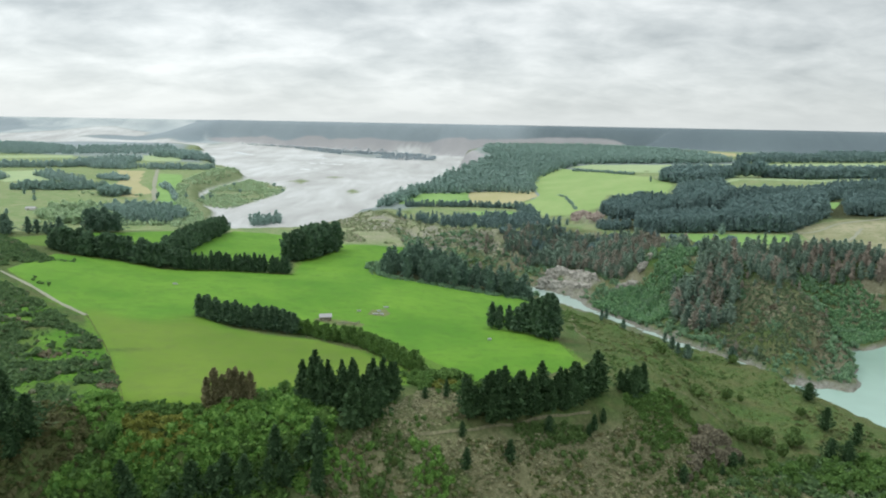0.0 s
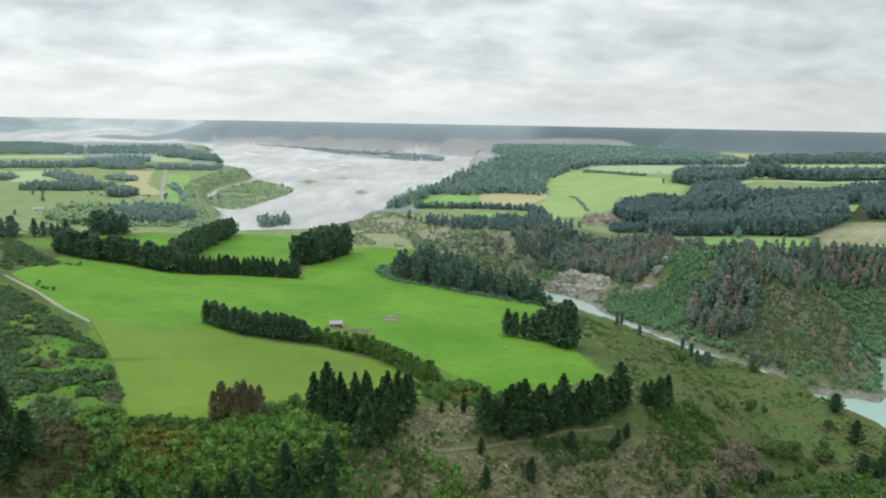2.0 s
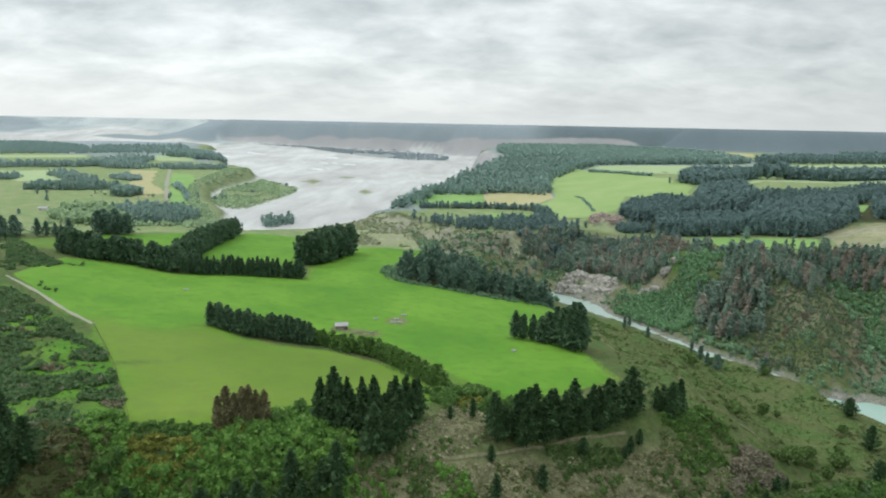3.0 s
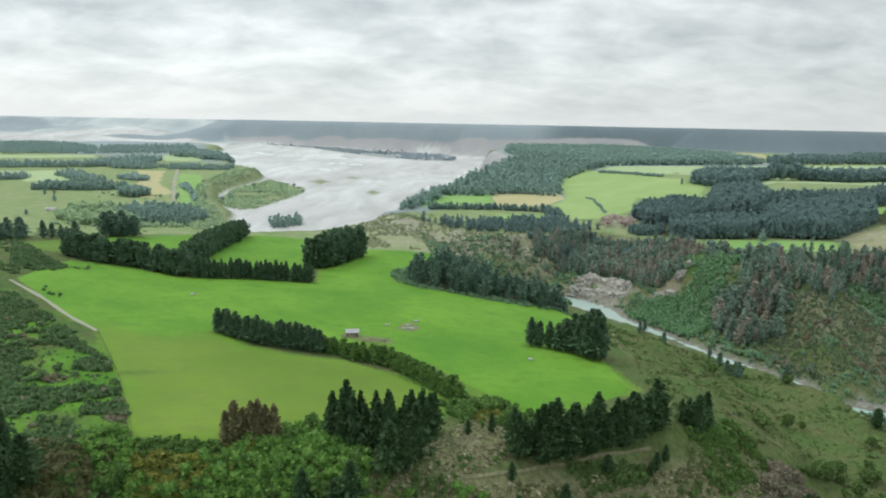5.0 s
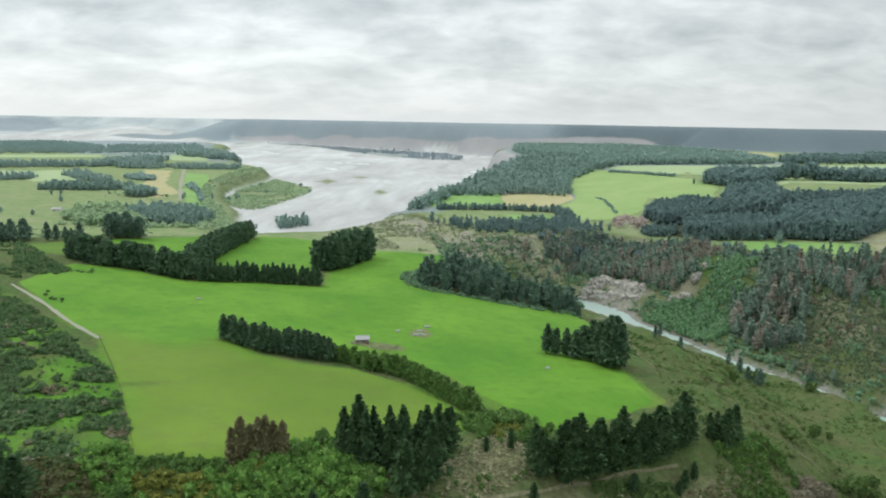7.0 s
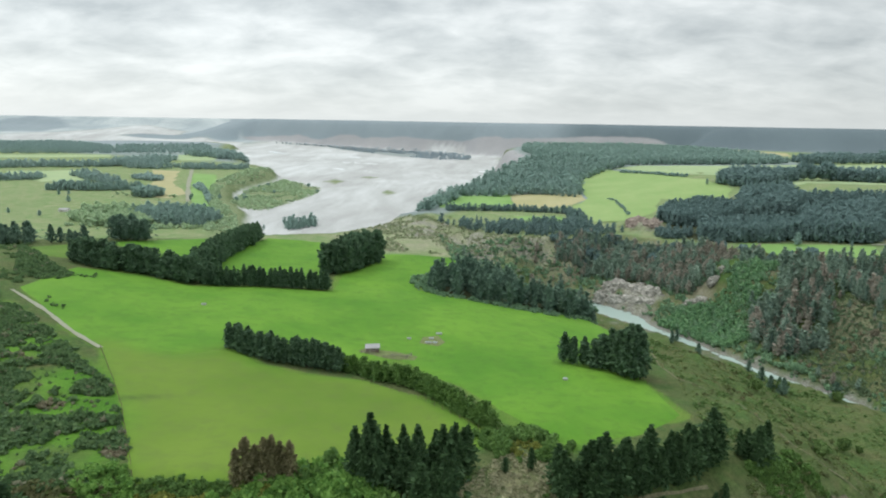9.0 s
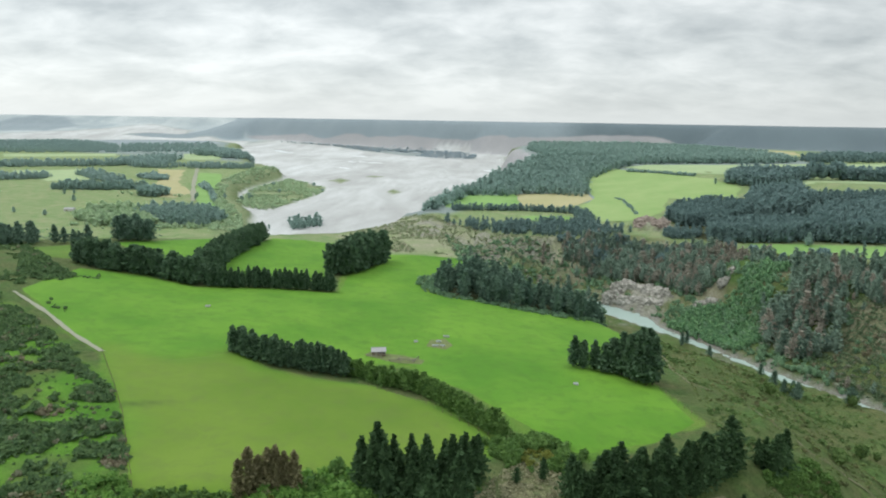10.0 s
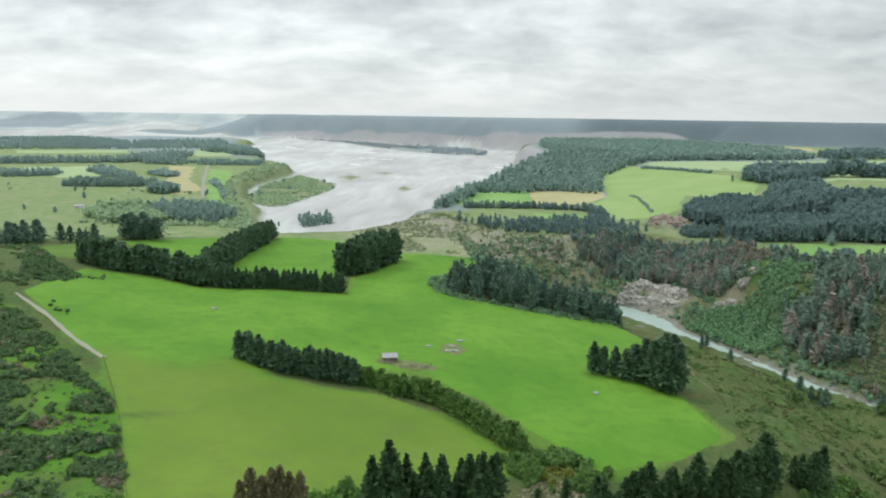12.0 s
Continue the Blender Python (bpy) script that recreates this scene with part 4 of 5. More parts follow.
def tree(kind, shape, label, category, material, tall, trunk_top=0.5, girth=0.018, group=""):
    """A tree as an Empty at its foot with a trunk and a crown, in metres for a height of tall."""
    foot = tagged(new(kind), label, category, group)
    v, f = tube([(0, 0, -0.05), (0.004, 0, 0.1), (0, 0.004, trunk_top)], [girth, girth * 0.75, girth * 0.3])
    trunk = new("trunk", mesh_of("trunk", v * tall, f, BARK, True))
    v, f = shape
    crown = new("crown", mesh_of("crown", v * tall, f, material))
    trunk.parent = crown.parent = foot
    return foot


def along(line, gap, rng, jitter=1.0, rows=1, row_gap=3.0):
    """Places along a plan line, in one or more rows."""
    c = np.array(line, float)
    seg = np.linalg.norm(np.diff(c, axis=0), axis=1)
    at = np.concatenate([[0], np.cumsum(seg)])
    s = np.arange(0, at[-1] + 0.01, gap)
    p = np.stack([np.interp(s, at, c[:, 0]), np.interp(s, at, c[:, 1])], -1)
    d = np.gradient(p, axis=0)
    side = np.stack([-d[:, 1], d[:, 0]], -1) / (np.linalg.norm(d, axis=1)[:, None] + 1e-9)
    out = [p + side * (k * row_gap) + rng.normal(size=p.shape) * jitter for k in range(rows)]
    return np.concatenate(out)


def model_set(kind, label, category, material, tall, makers, group):
    """Model trees, built once and then removed to the first planted place."""
    return [(tree(kind, s, label, category, material, tall, group=group), tall) for s in makers]

# ---------------------------------------------------------------- planted trees, wood by wood
rng = np.random.default_rng(5)
EAST_SHRUBS = [(124, 347), (126, 248), (134, 255), (137, 252), (144, 267), (150, 257), (154, 259), (186, 311), (141, 301), (147, 370), (142, 371), (170, 360), (118, 244), (122, 246),
               (131, 250), (128, 229), (132, 238), (121, 232), (140, 245), (172, 290), (150, 305), (110, 262), (139, 258), (158, 268), (145, 236)]


def stand(kind, label, category, material, shapes, places, low, high, group, seed):
    """A stand of separate trees: the first of each shape is the model, the rest are its copies."""
    places = np.asarray(places, float)
    r = np.random.default_rng(seed)
    hs = low + (high - low) * r.random(len(places))
    models = model_set(kind, label, category, material, 10.0, shapes, group)
    zs = height(places[:, 0], places[:, 1])
    for k, ((x, y), z, h) in enumerate(zip(places, zs, hs)):
        w = h / 10 * (0.9 + 0.25 * r.random())
        m = Matrix.LocRotScale((x, y, z - 0.15), Euler((0, 0, r.random() * 6.28)), None)
        ob = models[k][0] if k < len(models) else copy_thing(models[r.integers(len(models))][0], m)
        ob.matrix_basis = m
        ob.scale = (w, w, h / 10)


def pines(n, count, spread, blunt=0.75, size=0.07):
    return [pine_shape(rng, spread=spread * (0.85 + 0.3 * k / max(1, n - 1)), count=count, size=size, blunt=blunt) for k in range(n)]


BELT = "tall dark green pine in a dense farm shelter belt"
stand("pine_tree", BELT, "pine tree", PINE_BELT, pines(4, 380, 0.25, 0.85, 0.088),
      along(BELT_B, 2.9, rng, 0.5, 2, 3.0), 9.0, 13.2, "pines of the middle shelter belt", 2)
stand("pine_tree", "dark green pine in the hedge-like row beside the paddock", "pine tree", PINE_BELT, pines(4, 420, 0.3, 0.66, 0.088),
      along(BELT_C, 2.4, rng, 0.5, 2, 2.6), 7.8, 11.2, "pines of the row beside the paddock", 4)
stand("hedge_shrub", "mid-green hedge shrub dividing the paddocks", "shrub", LEAF_DARK, pines(4, 300, 0.42, 0.5, 0.11),
      along(BELT_C2, 1.9, rng, 0.6, 2, 2.0), 4.2, 7.8, "shrubs of the paddock hedge", 5)
stand("pine_tree", "tall dark pine with an open crown at the pasture edge", "pine tree", PINE_BELT, pines(4, 480, 0.3, 0.7, 0.085),
      [(25, 309), (28.5, 307), (33, 307), (37, 305), (40, 303)], 11.5, 16.0, "pines of the clump in the pasture", 6)
stand("pine_tree", "very tall dark pine in the dense end of a pasture clump", "pine tree", PINE_BELT, pines(3, 480, 0.2, 0.62, 0.08),
      [(43, 301), (45, 296), (47, 293), (50, 290), (53, 292), (48, 298), (52, 297), (46, 303), (51, 303)], 17.0, 23.0, "pines of the clump in the pasture", 24)
stand("pine_tree", "tall pointed dark pine on the terrace edge", "pine tree", PINE, pines(5, 560, 0.25, 0.95, 0.072),
      [(-42, 187), (-39, 185), (-36, 184), (-33, 187), (-30, 189), (-27, 188), (-24, 190), (-21, 191), (-18, 193), (-16, 196), (-15, 200), (-19, 198), (-23, 196), (-27, 194),
       (-31, 193), (-35, 191), (-39, 191), (-25, 174), (-22, 177), (-19, 181), (-26, 180), (-30, 183)], 10.5, 17.0, "pines of the clump on the terrace edge", 7)
stand("cypress_tree", "russet-brown conical conifer at the paddock edge", "conifer", RUSSET, pines(3, 620, 0.215, 0.72, 0.07),
      [(-69, 180), (-66.9, 181), (-65, 182), (-63, 182.6), (-61.2, 183), (-59.4, 183.6), (-57.2, 184)], 9.0, 12.5, "russet conifers at the paddock edge", 8)
stand("pine_tree", "dark green pine above the earth track", "pine tree", PINE, pines(5, 520, 0.29, 0.85, 0.078),
      np.concatenate([along([(9, 193), (15, 195), (26, 201), (37, 207), (51, 217), (61, 225)], 3.3, rng, 0.7, 2, 3.2), [(67, 229), (70, 231), (74, 232), (77, 234), (72, 228)]]), 8.0, 15.5,
      "pines of the row above the track", 9)
stand("pine_tree", "dark pine standing out of the green bush", "pine tree", PINE, pines(4, 480, 0.34, 0.8, 0.085),
      [(-85, 159), (-82, 156), (-67, 161), (-62, 162), (-59, 164), (-53, 162), (-47, 163), (-38, 167), (-34, 167), (-46, 168), (-42, 164), (-57, 158), (-33, 162), (-71, 158),
       (-105, 147), (-104, 152), (-109, 150), (-113, 158), (-116, 161)], 9.5, 13.5, "dark pines in the bush", 11)
stand("pine_tree", "small dark pine on the scarp beside the track", "pine tree", PINE, pines(2, 420, 0.27, 0.6, 0.08),
      [(53, 208), (57, 212), (51, 206), (7, 186), (2, 203), (-5, 200), (8, 176), (85, 207), (104, 219), (111, 226), (116, 229), (69, 229), (74, 231), (36, 199), (22, 186)],
      4.5, 8.0, "small pines on the scarp", 16)
stand("pine_tree", "dark broad pine on the open river slope", "pine tree", PINE, pines(2, 520, 0.36, 0.45, 0.085),
      [(175, 275), (161, 247), (181, 262), (166, 244), (186, 309)], 9.0, 12.5, "dark trees on the river slope", 17)
stand("pine_tree", "dark pine on the river's bank", "pine tree", PINE_DARK, pines(2, 320, 0.28, 0.6, 0.09),
      [(141, 370), (145, 364), (147, 373), (149, 415), (170, 362), (144, 387), (128, 440), (118, 462), (123, 468)], 7.0, 10.5, "pines on the river's bank", 18)
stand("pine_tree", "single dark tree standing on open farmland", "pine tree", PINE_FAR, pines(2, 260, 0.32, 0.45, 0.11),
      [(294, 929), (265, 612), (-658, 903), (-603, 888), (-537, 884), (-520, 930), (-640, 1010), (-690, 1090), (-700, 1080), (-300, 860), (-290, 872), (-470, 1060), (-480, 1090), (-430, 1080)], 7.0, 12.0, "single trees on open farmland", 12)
stand("pine_tree", "dark pine in a clump behind the scrubby shoulder", "pine tree", PINE_DARK, pines(3, 300, 0.42, 0.6, 0.12),
      [(-330, 430), (-323, 434), (-316, 437), (-309, 440), (-302, 442), (-306, 450), (-314, 447), (-322, 444), (-330, 441), (-338, 438), (-345, 436), (-312, 456), (-324, 452)], 10.0, 14.5,
      "dark pines beyond the western shoulder", 25)
stand("pine_tree", "pointed dark pine on the near river flat", "pine tree", PINE_DARK, pines(2, 300, 0.36, 0.85, 0.11),
      [(-286, 451), (-281, 453), (-277, 453), (-273, 456), (-291, 449)], 8.0, 14.0, "pines on the near river flat", 26)
stand("pine_tree", "large dense dark tree behind the shelter belt", "pine tree", PINE_DARK, pines(2, 520, 0.36, 0.42, 0.085),
      [(-262, 473), (-257, 477), (-252, 482), (-248, 487), (-256, 486), (-262, 481)], 15.0, 19.0, "large trees behind the shelter belt", 27)
stand("shrub", "dark round shrub on open rough grass", "shrub", SLOPE_LEAF, [round_shape(rng, 240, 0.15, 1.15) for _ in range(2)],
      EAST_SHRUBS, 2.6, 6.2, "shrubs on the open river slope", 13)


def patchy(p, size, seed, low=-0.1):
    return p[fbm(p[:, 0], p[:, 1], size, 3, seed) > low]


# woods and scrub that nobody could count
for places, low, high, spread, blunt, label, seed in (
        (along(BELT_A, 3.0, rng, 0.7, 3, 3.0), 11.0, 16.0, 0.29, 0.6, "dense dark pine shelter belt along the pasture", 301),
        (along(BELT_A2, 4.0, rng, 0.9, 3, 3.0), 11.0, 16.0, 0.29, 0.6, "dense dark pine shelter belt beside the paddock", 302),
        (along(BELT_B2, 4.0, rng, 1.2, 4, 3.8), 16.0, 25.0, 0.26, 0.5, "tall rounded dark pine shelter belt", 303)):
    crowd("shelter_belt", pines(4, 170, spread, blunt, 0.135), places, low + (high - low) * np.random.default_rng(seed).random(len(places)), PINE_BELT, label, "shelter belt", seed, 1.0, 0.2)
TUFT = [round_shape(shape_rng, 11, 0.55, 0.9, 3, far=True) for k in range(3)]
def wood(name, poly, count, gap, low, high, mat, shapes, label, seed, wide=1.0, dead=0.0, clumps=None, category="woodland"):
    p = rand_in(poly, count, np.random.default_rng(seed), gap)
    if clumps:
        p = patchy(p, clumps[0], seed, clumps[1])
    # nothing grows in the water or on the bare bluffs
    dry = (height(p[:, 0], p[:, 1]) > WATER_Z + 1.0) & ((inside(p[:, 0], p[:, 1], WHITE_BLUFF) < -1) | (fbm(p[:, 0], p[:, 1], 7, 3, 71) < -0.1)) & ((inside(p[:, 0], p[:, 1], BLUFF2) < 0) | (grain(p[:, 0], p[:, 1], 5, 29) > 0.1))
    if name == "bush":
        dry &= (inside(p[:, 0], p[:, 1], GORSE_CORE) < 0) | (grain(p[:, 0], p[:, 1], 2.5, 9) > -0.15)
    if name == "gorge_scrub" and mat in (SCRUB, LEAF_COOL):
        dry &= (inside(p[:, 0], p[:, 1], SPUR_SCRUB) < 0) | (grain(p[:, 0], p[:, 1], 9, 19) > 0.45)
    p = p[dry]
    r = np.random.default_rng(seed + 100)
    return crowd(name, shapes, p, low + (high - low) * r.random(len(p)) ** 1.3, mat, label, category, seed, wide, 0.35, dead)


for k, (poly, count, gap, low, high, label) in enumerate((
        ([(198, 655), (222, 638), (253, 626), (272, 628), (290, 650), (262, 672), (228, 684), (204, 680)], 420, 3.6, 13, 17, "dense even-topped stand of dark trees beside the rim paddock"),
        ([(274, 624), (302, 602), (322, 598), (349, 616), (380, 640), (396, 672), (366, 690), (330, 704), (296, 680)], 620, 3.6, 14, 20, "tall dark pine stand beside the felled ground"),
        ([(178, 730), (190, 716), (222, 708), (262, 720), (268, 770), (240, 800), (206, 790), (190, 765)], 560, 3.8, 11, 16, "dark plantation behind the crag"),
        ([(262, 712), (296, 704), (330, 740), (336, 790), (300, 806), (272, 770)], 260, 5.0, 17, 23, "tall rounded dark trees standing over the plantation"),
        ([(166, 663), (192, 671), (198, 684), (172, 690), (162, 680)], 90, 3.4, 7, 11, "small dark clump of trees below the plantation"),
        ([(319, 760), (364, 745), (404, 712), (422, 704), (600, 790), (640, 830), (560, 815), (430, 745), (372, 778), (332, 790)], 700, 4.6, 9, 13, "long dark tree belt behind the plantation"),
        ([(400, 640), (424, 622), (470, 668), (452, 688), (420, 680)], 190, 4.0, 11, 16, "dark pines at the edge of the felled ground"))):
    wood("plantation", poly, count, gap, low, high, STAND_PINE, MID_PINES, label, 200 + k, 0.9)
for k, (poly, count, gap, low, high) in enumerate((
        ([(305, 930), (325, 876), (360, 870), (400, 900), (410, 945), (360, 985), (330, 970)], 330, 5.0, 11, 17),
        ([(447, 916), (497, 896), (560, 924), (720, 1000), (760, 1060), (640, 1000), (540, 960), (460, 950)], 520, 5.5, 12, 18),
        ([(784, 1560), (954, 1560), (767, 1372), (610, 1325), (620, 1400)], 420, 11.0, 12, 18),
        ([(970, 1698), (1169, 1741), (948, 1419), (785, 1374), (800, 1420)], 420, 11.0, 12, 18))):
    wood("plantation", poly, count, gap, low, high, STAND_PINE, FAR_PINES, "dark tree belt dividing far fields", 210 + k, 1.35)
stand("poplar_tree", "tall rounded tree in an open row between far fields", "tree", STAND_PINE, [round_shape(rng, 160, 0.22, 1.3) for _ in range(2)],
      [(404, 906), (411, 912), (417, 905), (424, 914), (432, 908), (440, 915)], 15.0, 20.0, "open row of trees between far fields", 23)
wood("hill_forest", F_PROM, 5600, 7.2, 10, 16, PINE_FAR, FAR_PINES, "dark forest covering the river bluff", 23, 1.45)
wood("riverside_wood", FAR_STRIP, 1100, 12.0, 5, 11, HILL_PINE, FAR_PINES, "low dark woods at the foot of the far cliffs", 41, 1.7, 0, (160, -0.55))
wood("plantation", F_RIM, 260, 4.6, 6, 12, STAND_PINE, MID_PINES, "trees along the rim of the gorge", 24)
wood("plantation", [(-50, 838), (32, 846), (94, 832), (94, 824), (32, 837), (-50, 828)], 110, 3.4, 6, 10, STAND_PINE, MID_PINES, "dark tree row along the far paddocks", 62)
wood("plantation", [(92, 836), (104, 832), (112, 770), (104, 752), (96, 770)], 70, 3.6, 6, 11, STAND_PINE, MID_PINES, "dark trees at the end of the small far paddock", 107)
wood("small_wood", H_WOOD, 170, 4.6, 10, 20, PINE_DARK, SPIRES, "dark pines of the small wood on the terrace brow", 20, 1.05)
wood("wood_edge_scrub", [(-54, 450), (-33, 423), (6, 421), (46, 429), (66, 444), (64, 452), (6, 431), (-30, 433), (-44, 452)], 160, 2.2, 1.2, 2.8, SCRUB, MID_BUSH,
     "green scrub edging the small wood", 42, 1.3)
wood("wood_edge_scrub", [(-56, 472), (-55, 450), (-48, 435), (-36, 429), (-34, 446), (-42, 474)], 130, 2.0, 1.0, 2.8, SCRUB, FINE_BUSH, "pale green scrub at the tip of the small wood", 111, 1.3)
wood("gorge_wood", G_RED, 520, 3.8, 8, 15, PINE_MIXED, SPIRES, "conifers on the gorge side, many of them red-brown and dying", 25, 1.2, 0.25, (26, -0.35))
wood("gorge_wood", [(107, 588), (131, 572), (167, 560), (186, 545), (206, 600), (196, 622), (170, 626), (143, 612), (116, 605)], 190, 4.2, 8, 14, PINE_MIXED, SPIRES, "red-brown dying conifers above the pale bluff", 91, 1.1, 0.65, (24, -0.3))
wood("gorge_wood", G_MID, 250, 4.4, 10, 18, PINE_MIXED, SPIRES, "dark conifers with brown dying ones on the gorge side", 26, 1.2, 0.12, (24, -0.4))
wood("gorge_wood", [(172, 448), (196, 452), (214, 464), (232, 520), (224, 545), (205, 500), (184, 468)], 90, 4.6, 9, 15, PINE_MIXED, SPIRES, "brown dying conifers down the gorge side", 92, 1.1, 0.6, (20, -0.3))
wood("gorge_wood", [(225, 470), (233, 438), (262, 480), (292, 524), (300, 545), (262, 558)], 210, 4.2, 9, 16, PINE_MIXED, SPIRES, "dark conifers along the rim of the side gully", 27, 1.0, 0.15, (40, -0.5))
wood("gorge_wood", [(287, 525), (302, 500), (330, 470), (340, 500), (316, 530), (297, 542)], 170, 4.2, 8, 14, PINE_MIXED, SPIRES, "brown and dark conifers at the head of the side gully", 93, 1.2, 0.35, (40, -0.5))
wood("gorge_wood", SPUR_SCRUB, 60, 7.0, 4, 9, PINE_MIXED, SPIRES, "scattered dark and brown conifers on the spur", 66, 1.0, 0.4, (30, 0.1))
wood("gorge_wood", [(62, 648), (115, 662), (141, 660), (113, 606), (88, 612), (60, 630)], 130, 4.4, 8, 14, PINE_MIXED, SPIRES, "grey-green conifers above the bluff", 67, 1.0, 0.3)
wood("gully_wood", [(-30, 560), (30, 650), (80, 640), (84, 580), (66, 520), (20, 515)], 90, 6.0, 6, 12, PINE_MIXED, SPIRES, "scattered trees in the gully behind the wood", 68, 1.0, 0.2, (40, -0.1))
wood("gorge_scrub", [(262, 545), (312, 500), (326, 450), (300, 430), (272, 420), (240, 430), (232, 442), (262, 480)], 1500, 2.2, 1.2, 3.4, LEAF_COOL, FINE_BUSH, "bright green scrub in the side gully", 69, 1.2)
wood("gorge_wood", [(60, 655), (125, 666), (215, 612), (262, 560), (240, 535), (215, 560), (190, 600), (140, 620), (80, 625)], 110, 6.0, 6, 12, STAND_PINE, MID_BUSH, "rounded dark trees along the rim of the gorge", 94, 0.9, 0, (30, -0.1))
GORGE_SIDE = [(60, 648), (125, 660), (215, 608), (262, 556), (310, 502), (335, 450), (300, 436), (266, 400), (256, 366), (235, 355), (203, 358), (184, 388), (160, 442), (135, 486), (114, 540), (86, 590)]
wood("gorge_scrub", GORGE_SIDE, 2900, 2.6, 1.2, 3.4, SCRUB, FINE_BUSH, "green scrub covering the gorge sides", 43, 1.1, 0.03, (40, -0.9))
wood("gorge_scrub", GORGE_SIDE, 1500, 2.7, 1.6, 4.6, SCRUB, FINE_BUSH, "taller fresh green scrub in patches on the gorge sides", 60, 1.0, 0, (36, 0.0))
wood("gorge_scrub", [(118, 508), (132, 492), (152, 462), (174, 470), (183, 490), (196, 517), (205, 512), (216, 540), (190, 532), (168, 520), (142, 524)], 1500, 2.0, 1.6, 4.0, LEAF_COOL, FINE_BUSH, "bright green scrub on the gorge side", 28, 1.1)
wood("gorge_scrub", SPUR_SCRUB, 2900, 1.5, 0.7, 2.0, SPUR_LEAF, FAR_BUSH, "dark green scrub with dry bushes on the spur", 29, 1.25, 0.1, (14, -0.8))
wood("gorge_scrub", SPUR_SCRUB, 420, 2.0, 0.8, 2.6, DRY_BUSH, FINE_BUSH, "grey-brown dry bushes on the spur", 98, 1.2, 0, (16, 0.25))
wood("gully_scrub", [(-30, 530), (-48, 640), (20, 654), (60, 645), (96, 590), (84, 540), (66, 500), (30, 510), (-10, 500)], 1300, 2.4, 1.2, 3.4, SCRUB, FAR_BUSH,
     "green scrub in the gully behind the wood", 44, 1.4, 0.1, (30, -0.6))
for k, (poly, count, gap, low, high, shapes, label) in enumerate((
        ([(-1501, 2009), (-1294, 2077), (-1296, 2310), (-1521, 2680), (-1886, 2969), (-2079, 2781)], 1500, 13.0, 10, 16, FAR_PINES, "far woods along the river plain"),
        ([(-1280, 2090), (-1000, 2220), (-1050, 2600), (-1240, 2950), (-1500, 2690), (-1300, 2330)], 900, 14.0, 9, 15, FAR_PINES, "far woods above the riverbed"),
        ([(-1800, 2000), (-1501, 2009), (-2079, 2781), (-2500, 2700)], 1000, 17.0, 10, 16, FAR_PINES, "far woods of the river plain"),
        ([(-1350, 1370), (-1240, 1420), (-1102, 1477), (-992, 1519), (-893, 1574), (-915, 1650), (-1030, 1592), (-1140, 1547), (-1290, 1495), (-1420, 1440)], 900, 7.0, 7, 19, FAR_PINES, "long dark tree belt across the river flat"),
        ([(-893, 1574), (-800, 1535), (-780, 1590), (-870, 1880), (-950, 1930), (-960, 1700)], 620, 8.0, 7, 20, FAR_PINES, "dark wood on the river flat"),
        ([(-948, 2101), (-720, 1905), (-690, 1960), (-850, 2210), (-960, 2200)], 420, 8.0, 16, 24, FAR_PINES, "dark wood on the bluff over the riverbed"),
        ([(-783, 1533), (-567, 1572), (-575, 1640), (-700, 1645), (-800, 1592)], 420, 6.0, 5, 15, FAR_PINES, "dark tree belt behind the riverbed fields"),
        ([(-870, 1375), (-800, 1310), (-700, 1230), (-685, 1255), (-780, 1345), (-850, 1415)], 190, 6.0, 6, 16, FAR_PINES, "dark trees between the fields of the flat"),
        ([(-1060, 1220), (-937, 1256), (-879, 1285), (-890, 1335), (-960, 1310), (-1060, 1280)], 300, 6.0, 6, 16, FAR_PINES, "dark wood at the edge of the river flat"),
        ([(-756, 1127), (-672, 1138), (-615, 1160), (-618, 1205), (-680, 1190), (-760, 1180)], 260, 5.5, 6, 16, MID_PINES, "dark tree row on the river flat"),
        ([(-578, 1078), (-536, 1073), (-540, 1112), (-580, 1118)], 40, 6.0, 11, 17, MID_BUSH, "dark rounded trees beside the fields"),
        ([(-440, 850), (-391, 824), (-356, 827), (-350, 880), (-392, 932), (-470, 942), (-480, 900)], 330, 5.5, 7, 18, MID_PINES, "dark pine wood beside the riverbed"))):
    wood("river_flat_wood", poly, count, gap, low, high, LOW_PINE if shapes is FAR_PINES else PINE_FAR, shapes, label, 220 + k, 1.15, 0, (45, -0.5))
wood("river_flat_wood", [(-480, 806), (-421, 812), (-425, 850), (-490, 920), (-507, 985), (-575, 975), (-545, 860)], 170, 7.0, 7, 14, FLAT_LEAF, MID_BUSH, "light green willows on the river flat", 33, 1.0, 0, (60, -0.5))
wood("river_flat_wood", [(-720, 1350), (-690, 1370), (-640, 1320), (-655, 1305)], 50, 7.0, 7, 12, LOW_PINE, FAR_BUSH, "short row of dark trees between fields", 71, 1.3)
wood("river_flat_wood", [(-545, 1240), (-520, 1230), (-420, 1010), (-455, 1100)], 26, 9.0, 5, 11, LOW_PINE, FAR_BUSH, "scattered trees beside the road", 74, 1.1)
wood("river_flat_scrub", [(-380, 1000), (-366, 880), (-330, 815), (-410, 800), (-390, 880)], 160, 5.0, 2, 6, FLAT_LEAF, FAR_BUSH, "pale scrub on the bank of the riverbed", 75, 1.3)
wood("river_flat_scrub", [(-300, 800), (-345, 920), (-440, 1090), (-490, 1250), (-510, 1250), (-475, 1120), (-395, 960), (-340, 800)], 420, 5.0, 1.5, 5, FLAT_LEAF, FAR_BUSH,
     "pale scrub along the edge of the riverbed", 88, 1.4)
